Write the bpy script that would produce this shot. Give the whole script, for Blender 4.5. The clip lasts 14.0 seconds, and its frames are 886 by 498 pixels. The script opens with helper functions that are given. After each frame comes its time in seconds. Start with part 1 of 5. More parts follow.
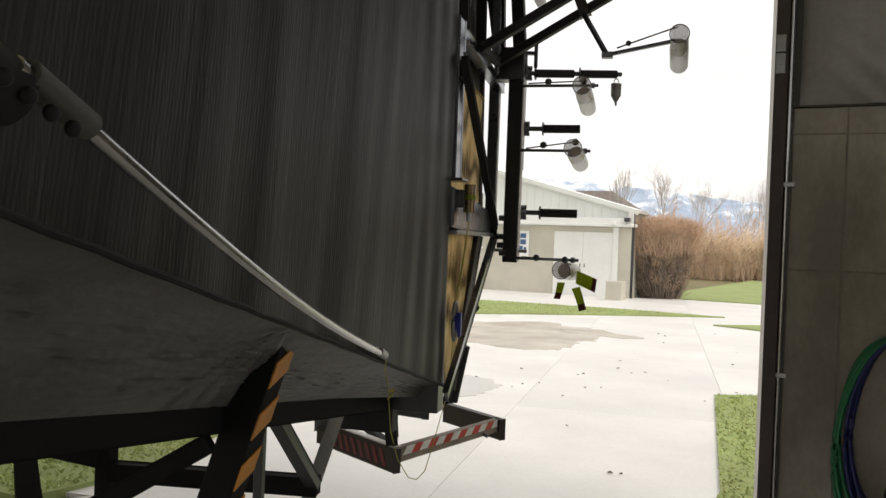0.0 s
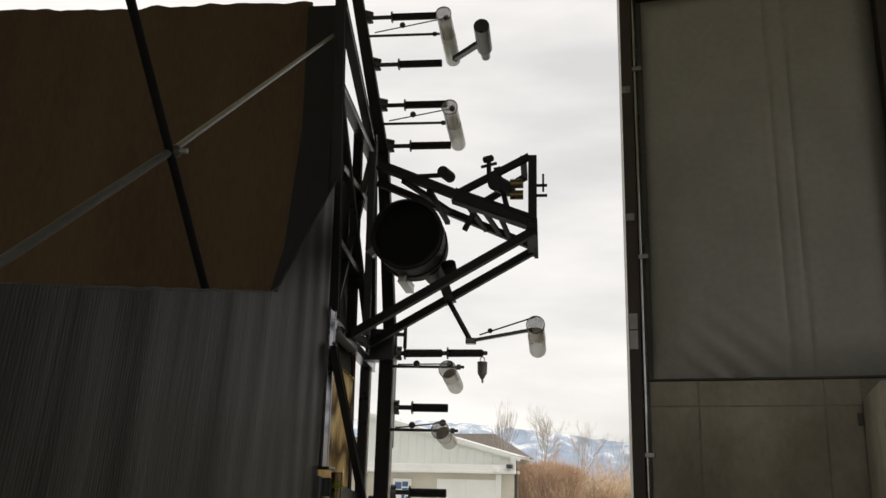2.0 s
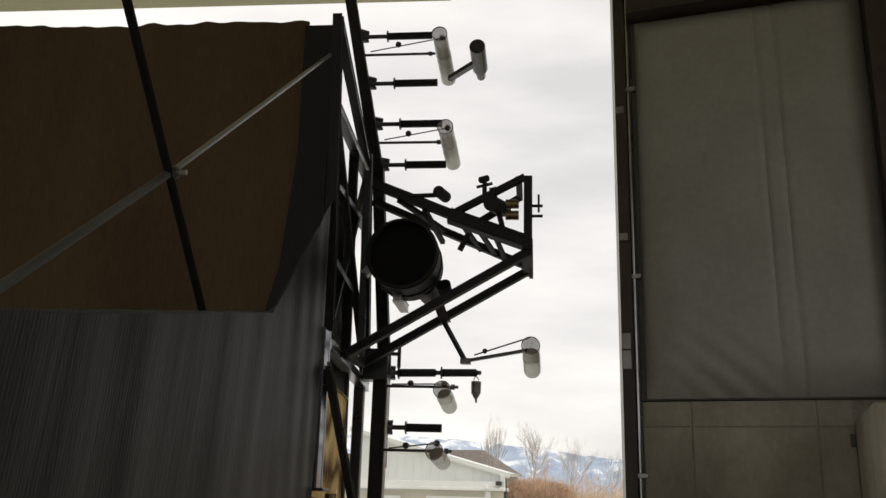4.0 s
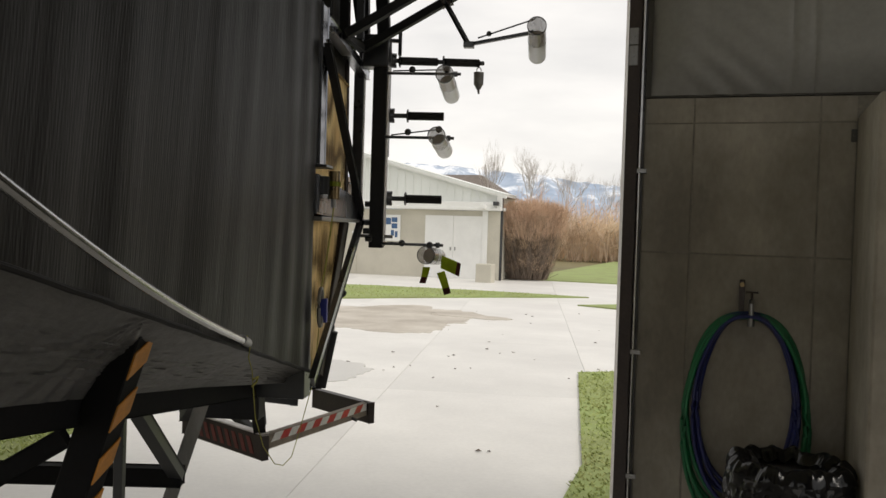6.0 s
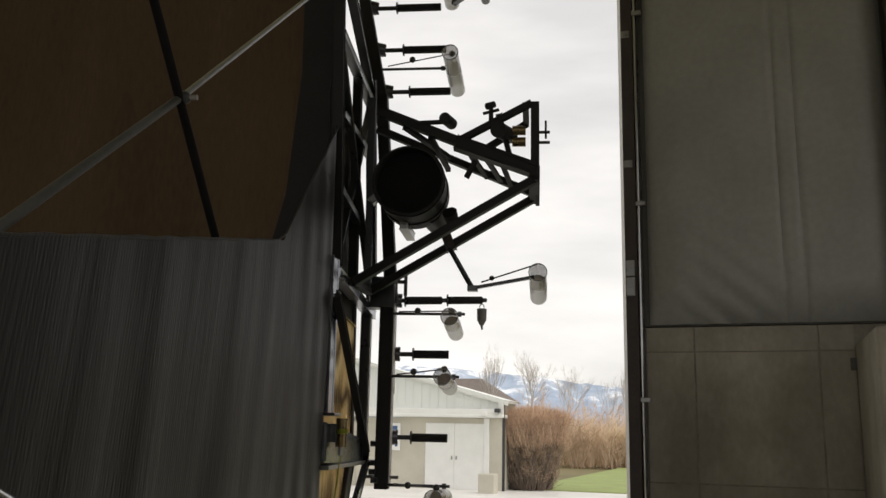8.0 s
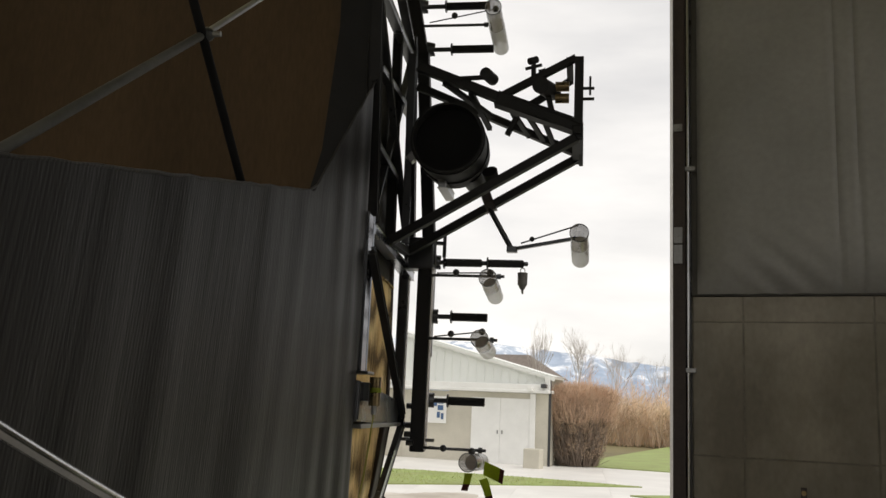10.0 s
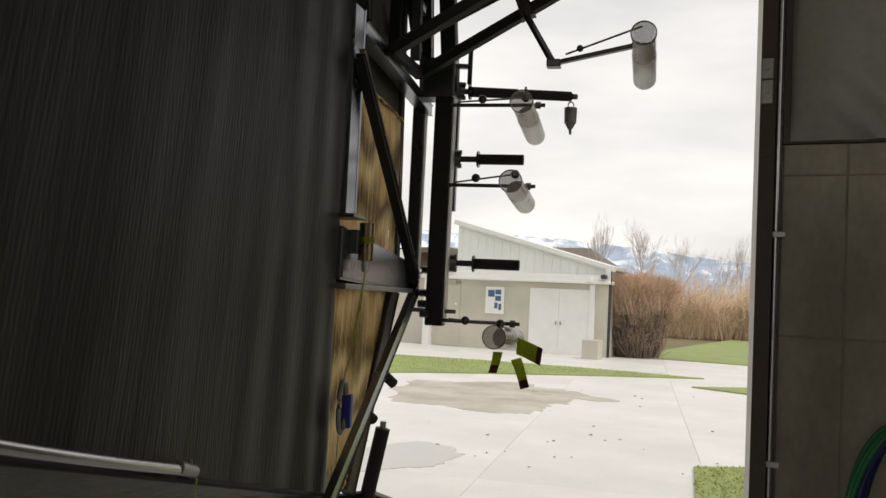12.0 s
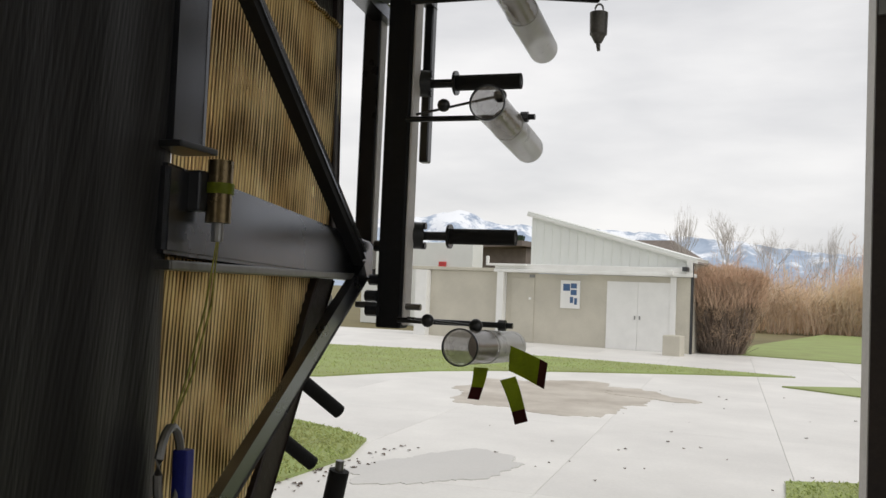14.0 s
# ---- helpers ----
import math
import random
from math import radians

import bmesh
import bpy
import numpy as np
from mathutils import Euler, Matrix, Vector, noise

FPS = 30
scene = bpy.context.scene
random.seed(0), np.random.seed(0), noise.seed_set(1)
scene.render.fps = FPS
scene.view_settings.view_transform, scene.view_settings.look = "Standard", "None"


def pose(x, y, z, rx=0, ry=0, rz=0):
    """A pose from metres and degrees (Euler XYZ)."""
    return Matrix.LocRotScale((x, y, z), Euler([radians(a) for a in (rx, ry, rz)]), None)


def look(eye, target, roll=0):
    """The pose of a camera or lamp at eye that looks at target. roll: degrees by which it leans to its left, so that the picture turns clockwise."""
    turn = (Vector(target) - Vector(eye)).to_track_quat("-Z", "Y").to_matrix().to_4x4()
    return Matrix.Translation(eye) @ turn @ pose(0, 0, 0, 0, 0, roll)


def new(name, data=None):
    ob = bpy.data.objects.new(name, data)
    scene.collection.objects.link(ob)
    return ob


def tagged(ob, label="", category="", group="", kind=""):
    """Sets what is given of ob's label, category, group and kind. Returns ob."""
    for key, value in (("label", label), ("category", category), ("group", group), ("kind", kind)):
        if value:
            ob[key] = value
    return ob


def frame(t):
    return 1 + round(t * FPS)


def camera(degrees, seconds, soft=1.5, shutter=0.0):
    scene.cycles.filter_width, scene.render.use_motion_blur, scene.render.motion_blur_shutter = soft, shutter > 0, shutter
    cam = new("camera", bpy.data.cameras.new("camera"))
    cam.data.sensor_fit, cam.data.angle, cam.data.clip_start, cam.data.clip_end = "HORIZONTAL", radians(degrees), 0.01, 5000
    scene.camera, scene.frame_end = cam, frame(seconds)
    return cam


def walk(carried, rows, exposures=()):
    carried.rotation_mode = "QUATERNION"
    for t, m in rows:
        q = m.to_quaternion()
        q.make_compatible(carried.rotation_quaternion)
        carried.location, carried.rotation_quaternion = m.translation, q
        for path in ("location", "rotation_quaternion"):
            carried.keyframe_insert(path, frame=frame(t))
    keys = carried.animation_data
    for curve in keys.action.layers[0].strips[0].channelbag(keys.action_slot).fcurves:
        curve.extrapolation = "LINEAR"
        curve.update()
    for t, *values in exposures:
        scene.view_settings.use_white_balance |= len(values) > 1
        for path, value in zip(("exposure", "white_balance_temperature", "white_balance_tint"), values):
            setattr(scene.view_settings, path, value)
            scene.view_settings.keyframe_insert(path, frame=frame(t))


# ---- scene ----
cam = camera(53.0, 14.0)
PATH = [
    (0, (0.587, -0.133, 1.728), (-0.327, 1.646, 1.71), 2.2),
    (0.5, (0.643, -0.146, 1.775), (-0.09, 1.71, 1.909), 2.0),
    (1, (0.651, -0.157, 1.797), (-0.028, 1.708, 2.043), 2.4),
    (1.5, (0.661, -0.18, 1.834), (-0.003, 1.669, 2.207), 2.0),
    (2, (0.676, -0.219, 1.871), (0.01, 1.593, 2.394), 1.5),
    (2.2, (0.675, -0.234, 1.88), (0.01, 1.564, 2.45), 1.6),
    (4.3, (0.651, -0.223, 1.888), (0.017, 1.593, 2.436), 1.9),
    (4.5, (0.646, -0.203, 1.86), (0.006, 1.639, 2.303), 2.1),
    (5, (0.632, -0.176, 1.812), (-0.006, 1.708, 2.015), 2.0),
    (5.5, (0.628, -0.164, 1.77), (-0.021, 1.728, 1.803), 1.8),
    (6, (0.625, -0.162, 1.736), (-0.024, 1.73, 1.692), 1.8),
    (6.5, (0.635, -0.173, 1.764), (-0.007, 1.721, 1.803), 1.8),
    (7, (0.635, -0.188, 1.799), (-0.005, 1.7, 1.963), 1.8),
    (7.5, (0.625, -0.203, 1.838), (-0.013, 1.672, 2.119), 1.6),
    (8, (0.62, -0.231, 1.875), (-0.025, 1.618, 2.282), 1.2),
    (8.2, (0.625, -0.249, 1.884), (-0.028, 1.584, 2.346), 1.2),
    (10.3, (0.633, -0.068, 1.824), (-0.15, 1.742, 2.158), 3.0),
    (10.5, (0.645, 0.009, 1.821), (-0.172, 1.805, 2.148), 3.1),
    (11, (0.643, 0.162, 1.802), (-0.27, 1.918, 2.086), 3.4),
    (11.5, (0.525, 0.412, 1.752), (-0.338, 2.205, 1.953), 3.3),
    (12, (0.456, 0.623, 1.743), (-0.421, 2.417, 1.852), 2.8),
    (12.5, (0.498, 0.9, 1.746), (-0.481, 2.641, 1.843), 3.7),
    (13, (0.506, 1.12, 1.744), (-0.56, 2.807, 1.877), 3.1),
    (13.5, (0.377, 1.356, 1.726), (-0.69, 3.039, 1.901), 2.8),
    (14, (0.283, 1.573, 1.741), (-0.752, 3.282, 1.831), 2.4),
]
EXPOSURES = [(t, stops, 6950 if t < 13.5 else 6650, 10) for t, stops in ((0.0, 0.32), (0.6, 0.02), (1.0, -0.04), (2.1, 0.03), (5.0, 0.06), (8.2, 0.1), (10.5, 0.14), (12.0, 0.06), (13.0, -0.06), (13.5, -0.14), (14.0, -0.08))]
walk(cam, [(t, look(eye, target, roll)) for t, eye, target, roll in PATH], EXPOSURES)

# ---- world and light ----
world = bpy.data.worlds.new("overcast_sky")
scene.world = world
world.use_nodes = True
wn, wl = world.node_tree.nodes, world.node_tree.links
wn.clear()
w_out, w_bg = wn.new("ShaderNodeOutputWorld"), wn.new("ShaderNodeBackground")
w_sky = wn.new("ShaderNodeTexSky")
w_sky.sky_type, w_sky.sun_disc = "NISHITA", False
w_sky.sun_elevation, w_sky.sun_rotation = radians(38), radians(-60)
w_co, w_map, w_noise, w_ramp = wn.new("ShaderNodeTexCoord"), wn.new("ShaderNodeMapping"), wn.new("ShaderNodeTexNoise"), wn.new("ShaderNodeValToRGB")
w_map.inputs["Scale"].default_value = (1.2, 1.2, 4.5)
w_noise.inputs["Scale"].default_value, w_noise.inputs["Detail"].default_value = 2.3, 6.0
w_ramp.color_ramp.elements[0].position, w_ramp.color_ramp.elements[0].color = 0.32, (7.2, 7.3, 7.6, 1)
w_ramp.color_ramp.elements[1].position, w_ramp.color_ramp.elements[1].color = 0.66, (10.2, 10.2, 10.3, 1)
w_mix = wn.new("ShaderNodeMix")
w_mix.data_type = "RGBA"
w_mix.inputs["Factor"].default_value = 0.93
wl.new(w_co.outputs["Generated"], w_map.inputs["Vector"])
wl.new(w_map.outputs["Vector"], w_noise.inputs["Vector"])
wl.new(w_noise.outputs["Fac"], w_ramp.inputs["Fac"])
wl.new(w_sky.outputs["Color"], w_mix.inputs["A"])
wl.new(w_ramp.outputs["Color"], w_mix.inputs["B"])
wl.new(w_mix.outputs["Result"], w_bg.inputs["Color"])
w_bg.inputs["Strength"].default_value = 0.1
wl.new(w_bg.outputs["Background"], w_out.inputs["Surface"])
sun = new("sun", bpy.data.lights.new("sun", "SUN"))
sun.data.energy, sun.data.angle, sun.data.color = 1.5, radians(25), (1.0, 0.97, 0.92)
sun.matrix_world = look((20, 10, 30), (0, 14, 0))


# ---- materials ----
def material(name, base, rough=0.6, metal=0.0, vary=0.25, scale=6.0, fine=90.0, bump=0.15, bump_scale=60.0, stretch=(1, 1, 1), second=None, spec=0.5, rand=0.0):
    """A surface with broad stains, fine grain and relief at real size."""
    m = bpy.data.materials.new(name)
    m.use_nodes = True
    n, l = m.node_tree.nodes, m.node_tree.links
    b = n["Principled BSDF"]
    co, mp = n.new("ShaderNodeTexCoord"), n.new("ShaderNodeMapping")
    mp.inputs["Scale"].default_value = stretch
    l.new(co.outputs["Object"], mp.inputs["Vector"])
    broad, grain = n.new("ShaderNodeTexNoise"), n.new("ShaderNodeTexNoise")
    broad.inputs["Scale"].default_value, broad.inputs["Detail"].default_value, broad.inputs["Roughness"].default_value = scale, 5, 0.62
    grain.inputs["Scale"].default_value, grain.inputs["Detail"].default_value = fine, 3
    for t in (broad, grain):
        l.new(mp.outputs["Vector"], t.inputs["Vector"])
    ramp = n.new("ShaderNodeValToRGB")
    low = second or tuple(c * (1 - vary) for c in base)
    ramp.color_ramp.elements[0].position, ramp.color_ramp.elements[0].color = 0.36, (*low, 1)
    ramp.color_ramp.elements[1].position, ramp.color_ramp.elements[1].color = 0.64, (*base, 1)
    l.new(broad.outputs["Fac"], ramp.inputs["Fac"])
    mix = n.new("ShaderNodeMix")
    mix.data_type, mix.blend_type = "RGBA", "MULTIPLY"
    mix.inputs["Factor"].default_value = 0.8
    g2 = n.new("ShaderNodeMapRange")
    g2.inputs["To Min"].default_value, g2.inputs["To Max"].default_value = 1 - vary, 1 + vary
    l.new(grain.outputs["Fac"], g2.inputs["Value"])
    l.new(ramp.outputs["Color"], mix.inputs["A"])
    l.new(g2.outputs["Result"], mix.inputs["B"])
    colour = mix.outputs["Result"]
    if rand:
        info, hsv, rr = n.new("ShaderNodeObjectInfo"), n.new("ShaderNodeHueSaturation"), n.new("ShaderNodeMapRange")
        rr.inputs["To Min"].default_value, rr.inputs["To Max"].default_value = 1 - rand, 1 + rand
        l.new(info.outputs["Random"], rr.inputs["Value"])
        l.new(rr.outputs["Result"], hsv.inputs["Value"])
        l.new(colour, hsv.inputs["Color"])
        colour = hsv.outputs["Color"]
    l.new(colour, b.inputs["Base Color"])
    b.inputs["Metallic"].default_value = metal
    b.inputs["Specular IOR Level"].default_value = spec
    r2 = n.new("ShaderNodeMapRange")
    r2.inputs["To Min"].default_value, r2.inputs["To Max"].default_value = max(rough - 0.12, 0.03), min(rough + 0.12, 1)
    l.new(broad.outputs["Fac"], r2.inputs["Value"])
    l.new(r2.outputs["Result"], b.inputs["Roughness"])
    if bump:
        bn, bt = n.new("ShaderNodeTexNoise"), n.new("ShaderNodeBump")
        bn.inputs["Scale"].default_value, bn.inputs["Detail"].default_value = bump_scale, 4
        l.new(mp.outputs["Vector"], bn.inputs["Vector"])
        bt.inputs["Strength"].default_value, bt.inputs["Distance"].default_value = bump, 0.01
        l.new(bn.outputs["Fac"], bt.inputs["Height"])
        l.new(bt.outputs["Normal"], b.inputs["Normal"])
    return m


def glassy(name, tint, rough, alpha):
    """Thin clear plastic, slightly scuffed."""
    m = material(name, tint, rough, 0, 0.1, 9, 60, 0.05)
    m.node_tree.nodes["Principled BSDF"].inputs["Alpha"].default_value = alpha
    return m


def ribbed(m, period, low, high, rough_noise, depth=0.35, share=0.2, lean=0.0):
    """Adds upright ribs to a cloth or board: groove shade and crest light painted into the colour, and uneven threads.
    """
    n, l = m.node_tree.nodes, m.node_tree.links
    b = n["Principled BSDF"]
    old = b.inputs["Base Color"].links[0].from_socket
    co, wave, mp, thread = n.new("ShaderNodeTexCoord"), n.new("ShaderNodeTexWave"), n.new("ShaderNodeMapping"), n.new("ShaderNodeTexNoise")
    wave.wave_type, wave.bands_direction = "BANDS", "Y"
    wave.inputs["Scale"].default_value = 2 * math.pi / (20 * period)
    wave.inputs["Distortion"].default_value, wave.inputs["Detail"].default_value = rough_noise, 2
    wave.inputs["Detail Scale"].default_value = 0.3
    tilt = n.new("ShaderNodeMapping")
    tilt.inputs["Rotation"].default_value = (radians(lean), 0, 0)
    l.new(co.outputs["Object"], tilt.inputs["Vector"])
    l.new(tilt.outputs["Vector"], wave.inputs["Vector"])
    mp.inputs["Scale"].default_value = (1, 1, 0.03)
    thread.inputs["Scale"].default_value, thread.inputs["Detail"].default_value = 0.9 / period, 3
    l.new(tilt.outputs["Vector"], mp.inputs["Vector"])
    l.new(mp.outputs["Vector"], thread.inputs["Vector"])
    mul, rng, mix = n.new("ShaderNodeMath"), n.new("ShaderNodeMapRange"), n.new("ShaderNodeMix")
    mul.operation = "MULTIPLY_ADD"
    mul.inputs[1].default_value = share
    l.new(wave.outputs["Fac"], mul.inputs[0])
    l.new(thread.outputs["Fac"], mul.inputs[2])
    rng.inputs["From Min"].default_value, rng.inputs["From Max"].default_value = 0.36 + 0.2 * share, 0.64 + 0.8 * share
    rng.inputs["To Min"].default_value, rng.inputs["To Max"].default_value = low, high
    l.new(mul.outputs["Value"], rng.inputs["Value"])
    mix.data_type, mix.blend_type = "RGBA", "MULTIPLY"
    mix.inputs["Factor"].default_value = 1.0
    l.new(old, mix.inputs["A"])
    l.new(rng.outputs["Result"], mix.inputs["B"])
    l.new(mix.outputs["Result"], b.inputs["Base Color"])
    bump = n.new("ShaderNodeBump")
    bump.inputs["Strength"].default_value, bump.inputs["Distance"].default_value = depth, 0.004
    l.new(mul.outputs["Value"], bump.inputs["Height"])
    l.new(b.inputs["Normal"].links[0].from_socket, bump.inputs["Normal"])
    l.new(bump.outputs["Normal"], b.inputs["Normal"])
    return m


BLACK_STEEL = material("black_painted_steel", (0.055, 0.058, 0.064), 0.3, 0.5, 0.15, 5, 40, 0.02, 30, spec=0.8)
GLOSS_STEEL = material("glossy_blue_black_steel", (0.26, 0.27, 0.3), 0.27, 1.0, 0.06, 3, 12, 0.015, 6)
DEEP_BLACK = material("sooty_black_paint", (0.011, 0.011, 0.012), 0.7, 0.0, 0.3, 8, 90, 0.05, spec=0.12)
BLACK_MATT = material("matt_black_paint", (0.02, 0.02, 0.022), 0.6, 0.0, 0.3, 8, 90, 0.05, spec=0.25)
RUBBER = material("black_foam_grip", (0.012, 0.012, 0.013), 0.75, 0, 0.3, 20, 200, 0.3, 300)
GREY_STEEL = material("worn_bare_steel", (0.33, 0.33, 0.33), 0.34, 0.85, 0.2, 9, 100, 0.05, 120, (1, 1, 0.3))
SILVER = material("brushed_aluminium_tube", (0.5, 0.5, 0.505), 0.2, 1.0, 0.15, 10, 120, 0.02, 120)
DARK_GREY_ROD = material("dull_grey_rod", (0.11, 0.11, 0.105), 0.55, 0.4, 0.25, 9, 100, 0.08)
DARK_STEEL = material("dark_brown_steel", (0.055, 0.04, 0.036), 0.5, 0.1, 0.35, 6, 90, 0.15)
CLOTH = ribbed(material("black_ribbed_cloth", (0.0238, 0.0228, 0.0232), 0.47, 0, 0.15, 9, 170, 0.12, 200, (1, 1, 0.07), (0.0185, 0.018, 0.0184), spec=0.32), 0.0098, 0.6, 1.45, 1.2, 0.2, 0.2, 9.0)
SAG_CLOTH = material("black_sheet_cloth", (0.12, 0.118, 0.118), 0.4, 0, 0.35, 5, 150, 0.5, 34, (1, 0.3, 1), (0.05, 0.05, 0.051), spec=0.55)
BROWN_BOARD = material("brown_backing_cloth", (0.125, 0.084, 0.05), 0.85, 0, 0.3, 1.6, 80, 0.2, 50, (1, 1, 0.25), spec=0.2)
# gold ribs carry groove shade and crest highlights in their base colour
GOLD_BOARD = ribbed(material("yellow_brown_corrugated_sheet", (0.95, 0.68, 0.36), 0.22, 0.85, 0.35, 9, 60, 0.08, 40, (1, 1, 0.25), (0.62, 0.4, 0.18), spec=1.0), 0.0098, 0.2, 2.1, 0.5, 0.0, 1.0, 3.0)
GREY_SHEET = ribbed(material("dark_grey_ribbed_sheet", (0.12, 0.115, 0.1), 0.4, 0, 0.3, 7, 90, 0.2, 60, spec=0.5), 0.0098, 0.5, 1.4, 0.5, 0.3, 0.6)
gn, gl = GOLD_BOARD.node_tree.nodes, GOLD_BOARD.node_tree.links
g_thin, g_mix = gn.new("ShaderNodeBsdfTranslucent"), gn.new("ShaderNodeMixShader")
gl.new(gn["Principled BSDF"].inputs["Base Color"].links[0].from_socket, g_thin.inputs["Color"])
gl.new(gn["Principled BSDF"].outputs["BSDF"], g_mix.inputs[1])
gl.new(g_thin.outputs["BSDF"], g_mix.inputs[2])
g_mix.inputs["Fac"].default_value = 0.3
gl.new(g_mix.outputs["Shader"], gn["Material Output"].inputs["Surface"])
ORANGE_TAPE = material("orange_warning_tape", (0.62, 0.25, 0.02), 0.5, 0, 0.3, 14, 120, 0.15)
RED_TAPE = material("red_reflective_tape", (0.62, 0.05, 0.05), 0.35, 0, 0.3, 14, 150, 0.15)
# red tape darkened for the bumper face that lies in shade
SHADED_RED_TAPE = material("shaded_red_tape", (0.22, 0.05, 0.045), 0.5, 0, 0.3, 18, 150, 0.1)
WOOD_EDGE = material("worn_grey_brown_wood", (0.3, 0.25, 0.2), 0.75, 0, 0.3, 12, 90, 0.3, 60)
WHITE_TAPE = material("white_reflective_tape", (0.85, 0.84, 0.82), 0.35, 0, 0.2, 14, 150, 0.15)
GREEN_TAPE = material("olive_green_ribbon", (0.42, 0.5, 0.03), 0.45, 0, 0.25, 18, 200, 0.15)
MAROON = material("dark_maroon_ribbon_end", (0.13, 0.03, 0.03), 0.5, 0, 0.3, 18, 200, 0.15)
CORD = material("yellow_green_cord", (0.4, 0.38, 0.09), 0.8, 0, 0.3, 30, 300, 0.2)
TUBE_CLEAR = glassy("clear_acrylic", (0.56, 0.52, 0.48), 0.15, 0.5)
# pale translucent disc added inside each tube so its inside looks lit
TUBE_STOP = material("pale_translucent_disc", (0.86, 0.81, 0.76), 0.8, 0, 0.15, 12, 90, 0.1)
TUBE_FROST = glassy("frosted_acrylic", (0.74, 0.73, 0.7), 0.3, 0.68)
for m_ in (GREEN_TAPE, MAROON, TUBE_STOP):
    m_.node_tree.nodes["Principled BSDF"].inputs["Transmission Weight"].default_value = 0.0
    n_, l_ = m_.node_tree.nodes, m_.node_tree.links
    tr, ad = n_.new("ShaderNodeBsdfTranslucent"), n_.new("ShaderNodeMixShader")
    ad.inputs["Fac"].default_value = 0.55 if m_ is not TUBE_STOP else 0.85
    l_.new(n_["Principled BSDF"].inputs["Base Color"].links[0].from_socket, tr.inputs["Color"])
    l_.new(n_["Principled BSDF"].outputs["BSDF"], ad.inputs[1])
    l_.new(tr.outputs["BSDF"], ad.inputs[2])
    l_.new(ad.outputs["Shader"], n_["Material Output"].inputs["Surface"])
BRASS = material("brass", (0.22, 0.165, 0.09), 0.3, 0.9, 0.3, 20, 160, 0.08)
PLUMB = material("grey_cast_weight", (0.3, 0.29, 0.28), 0.55, 0.5, 0.3, 30, 200, 0.2)
BLUE_PLASTIC = material("blue_plastic", (0.03, 0.04, 0.3), 0.4, 0, 0.2, 20, 150, 0.1)
CONCRETE = material("cast_concrete", (0.365, 0.335, 0.285), 0.86, 0, 0.22, 1.8, 40, 0.25, 25, (1, 1, 0.6), (0.205, 0.185, 0.155), rand=0.07)
WALL_JOINT = material("dark_concrete_joint", (0.26, 0.24, 0.205), 0.9, 0, 0.3, 6, 60, 0.3)
VINYL = material("grey_insulation_vinyl", (0.32, 0.318, 0.308), 0.45, 0, 0.16, 1.5, 30, 0.12, 9, spec=0.35)
SLAB = material("pale_yard_concrete", (0.71, 0.7, 0.675), 0.5, 0, 0.1, 0.55, 26, 0.12, 50, (1, 1, 1), (0.6, 0.59, 0.57), rand=0.03)
STAIN_GREY = material("damp_grey_concrete", (0.54, 0.53, 0.51), 0.35, 0, 0.1, 1.0, 30, 0.1, 40)
STAIN = material("damp_sandy_concrete", (0.36, 0.315, 0.26), 0.4, 0, 0.18, 1.0, 30, 0.12, 40, (1, 1, 1), (0.52, 0.475, 0.41))
FLOOR_CONC = material("hangar_floor_concrete", (0.46, 0.44, 0.4), 0.5, 0, 0.2, 0.9, 40, 0.15)
WHITE_METAL = material("white_metal_siding", (0.78, 0.8, 0.78), 0.45, 0, 0.06, 0.8, 30, 0.05)
WHITE_PAINT = material("white_paint", (0.8, 0.8, 0.78), 0.5, 0, 0.06, 2, 50, 0.05)
CREAM_WALL = material("cream_concrete_wall", (0.56, 0.53, 0.45), 0.85, 0, 0.14, 0.8, 30, 0.2)
ROOF_GREY = material("grey_brown_shingles", (0.2, 0.17, 0.15), 0.9, 0, 0.25, 2, 20, 0.3)
TRIM_PALE = material("pale_aluminium_trim", (0.82, 0.78, 0.77), 0.5, 0.0, 0.15, 6, 90, 0.1)
HOSE_GREEN = material("green_rubber_hose", (0.015, 0.19, 0.075), 0.4, 0, 0.25, 12, 90, 0.1)
HOSE_BLUE = material("dark_blue_rubber_hose", (0.018, 0.025, 0.14), 0.4, 0, 0.25, 12, 90, 0.1)
BAG = material("black_bin_bag_film", (0.006, 0.006, 0.007), 0.16, 0, 0.2, 12, 90, 0.2, 12, spec=0.32)
BIN_PLASTIC = material("grey_bin_plastic", (0.07, 0.07, 0.075), 0.5, 0, 0.2, 8, 90, 0.1)
POSTER_BLUE = material("blue_print", (0.06, 0.14, 0.3), 0.4, 0, 0.4, 30, 90, 0)
TWIG = material("brown_bare_twigs", (0.58, 0.43, 0.3), 0.9, 0, 0.35, 1.3, 8, 0, 5, (1, 1, 1), (0.36, 0.255, 0.18))
TWIG_TIP = material("pinkish_tan_twig_tips", (0.7, 0.5, 0.36), 0.9, 0, 0.3, 1.1, 9, 0, 5, (1, 1, 1), (0.55, 0.37, 0.26))
TWIG_DARK = material("grey_brown_stems", (0.24, 0.185, 0.145), 0.9, 0, 0.35, 2, 12, 0)
BRUSH_ROSE = material("rosy_brown_dry_brush", (0.72, 0.54, 0.43), 0.95, 0, 0.2, 0.2, 3, 0, 5, (1, 1, 1), (0.6, 0.44, 0.36))
BRUSH = material("tan_dry_brush", (0.82, 0.68, 0.5), 0.95, 0, 0.2, 0.16, 3, 0, 5, (1, 1, 1), (0.72, 0.54, 0.4))
BARK = material("pale_grey_bark", (0.6, 0.56, 0.53), 0.9, 0, 0.25, 2, 12, 0)
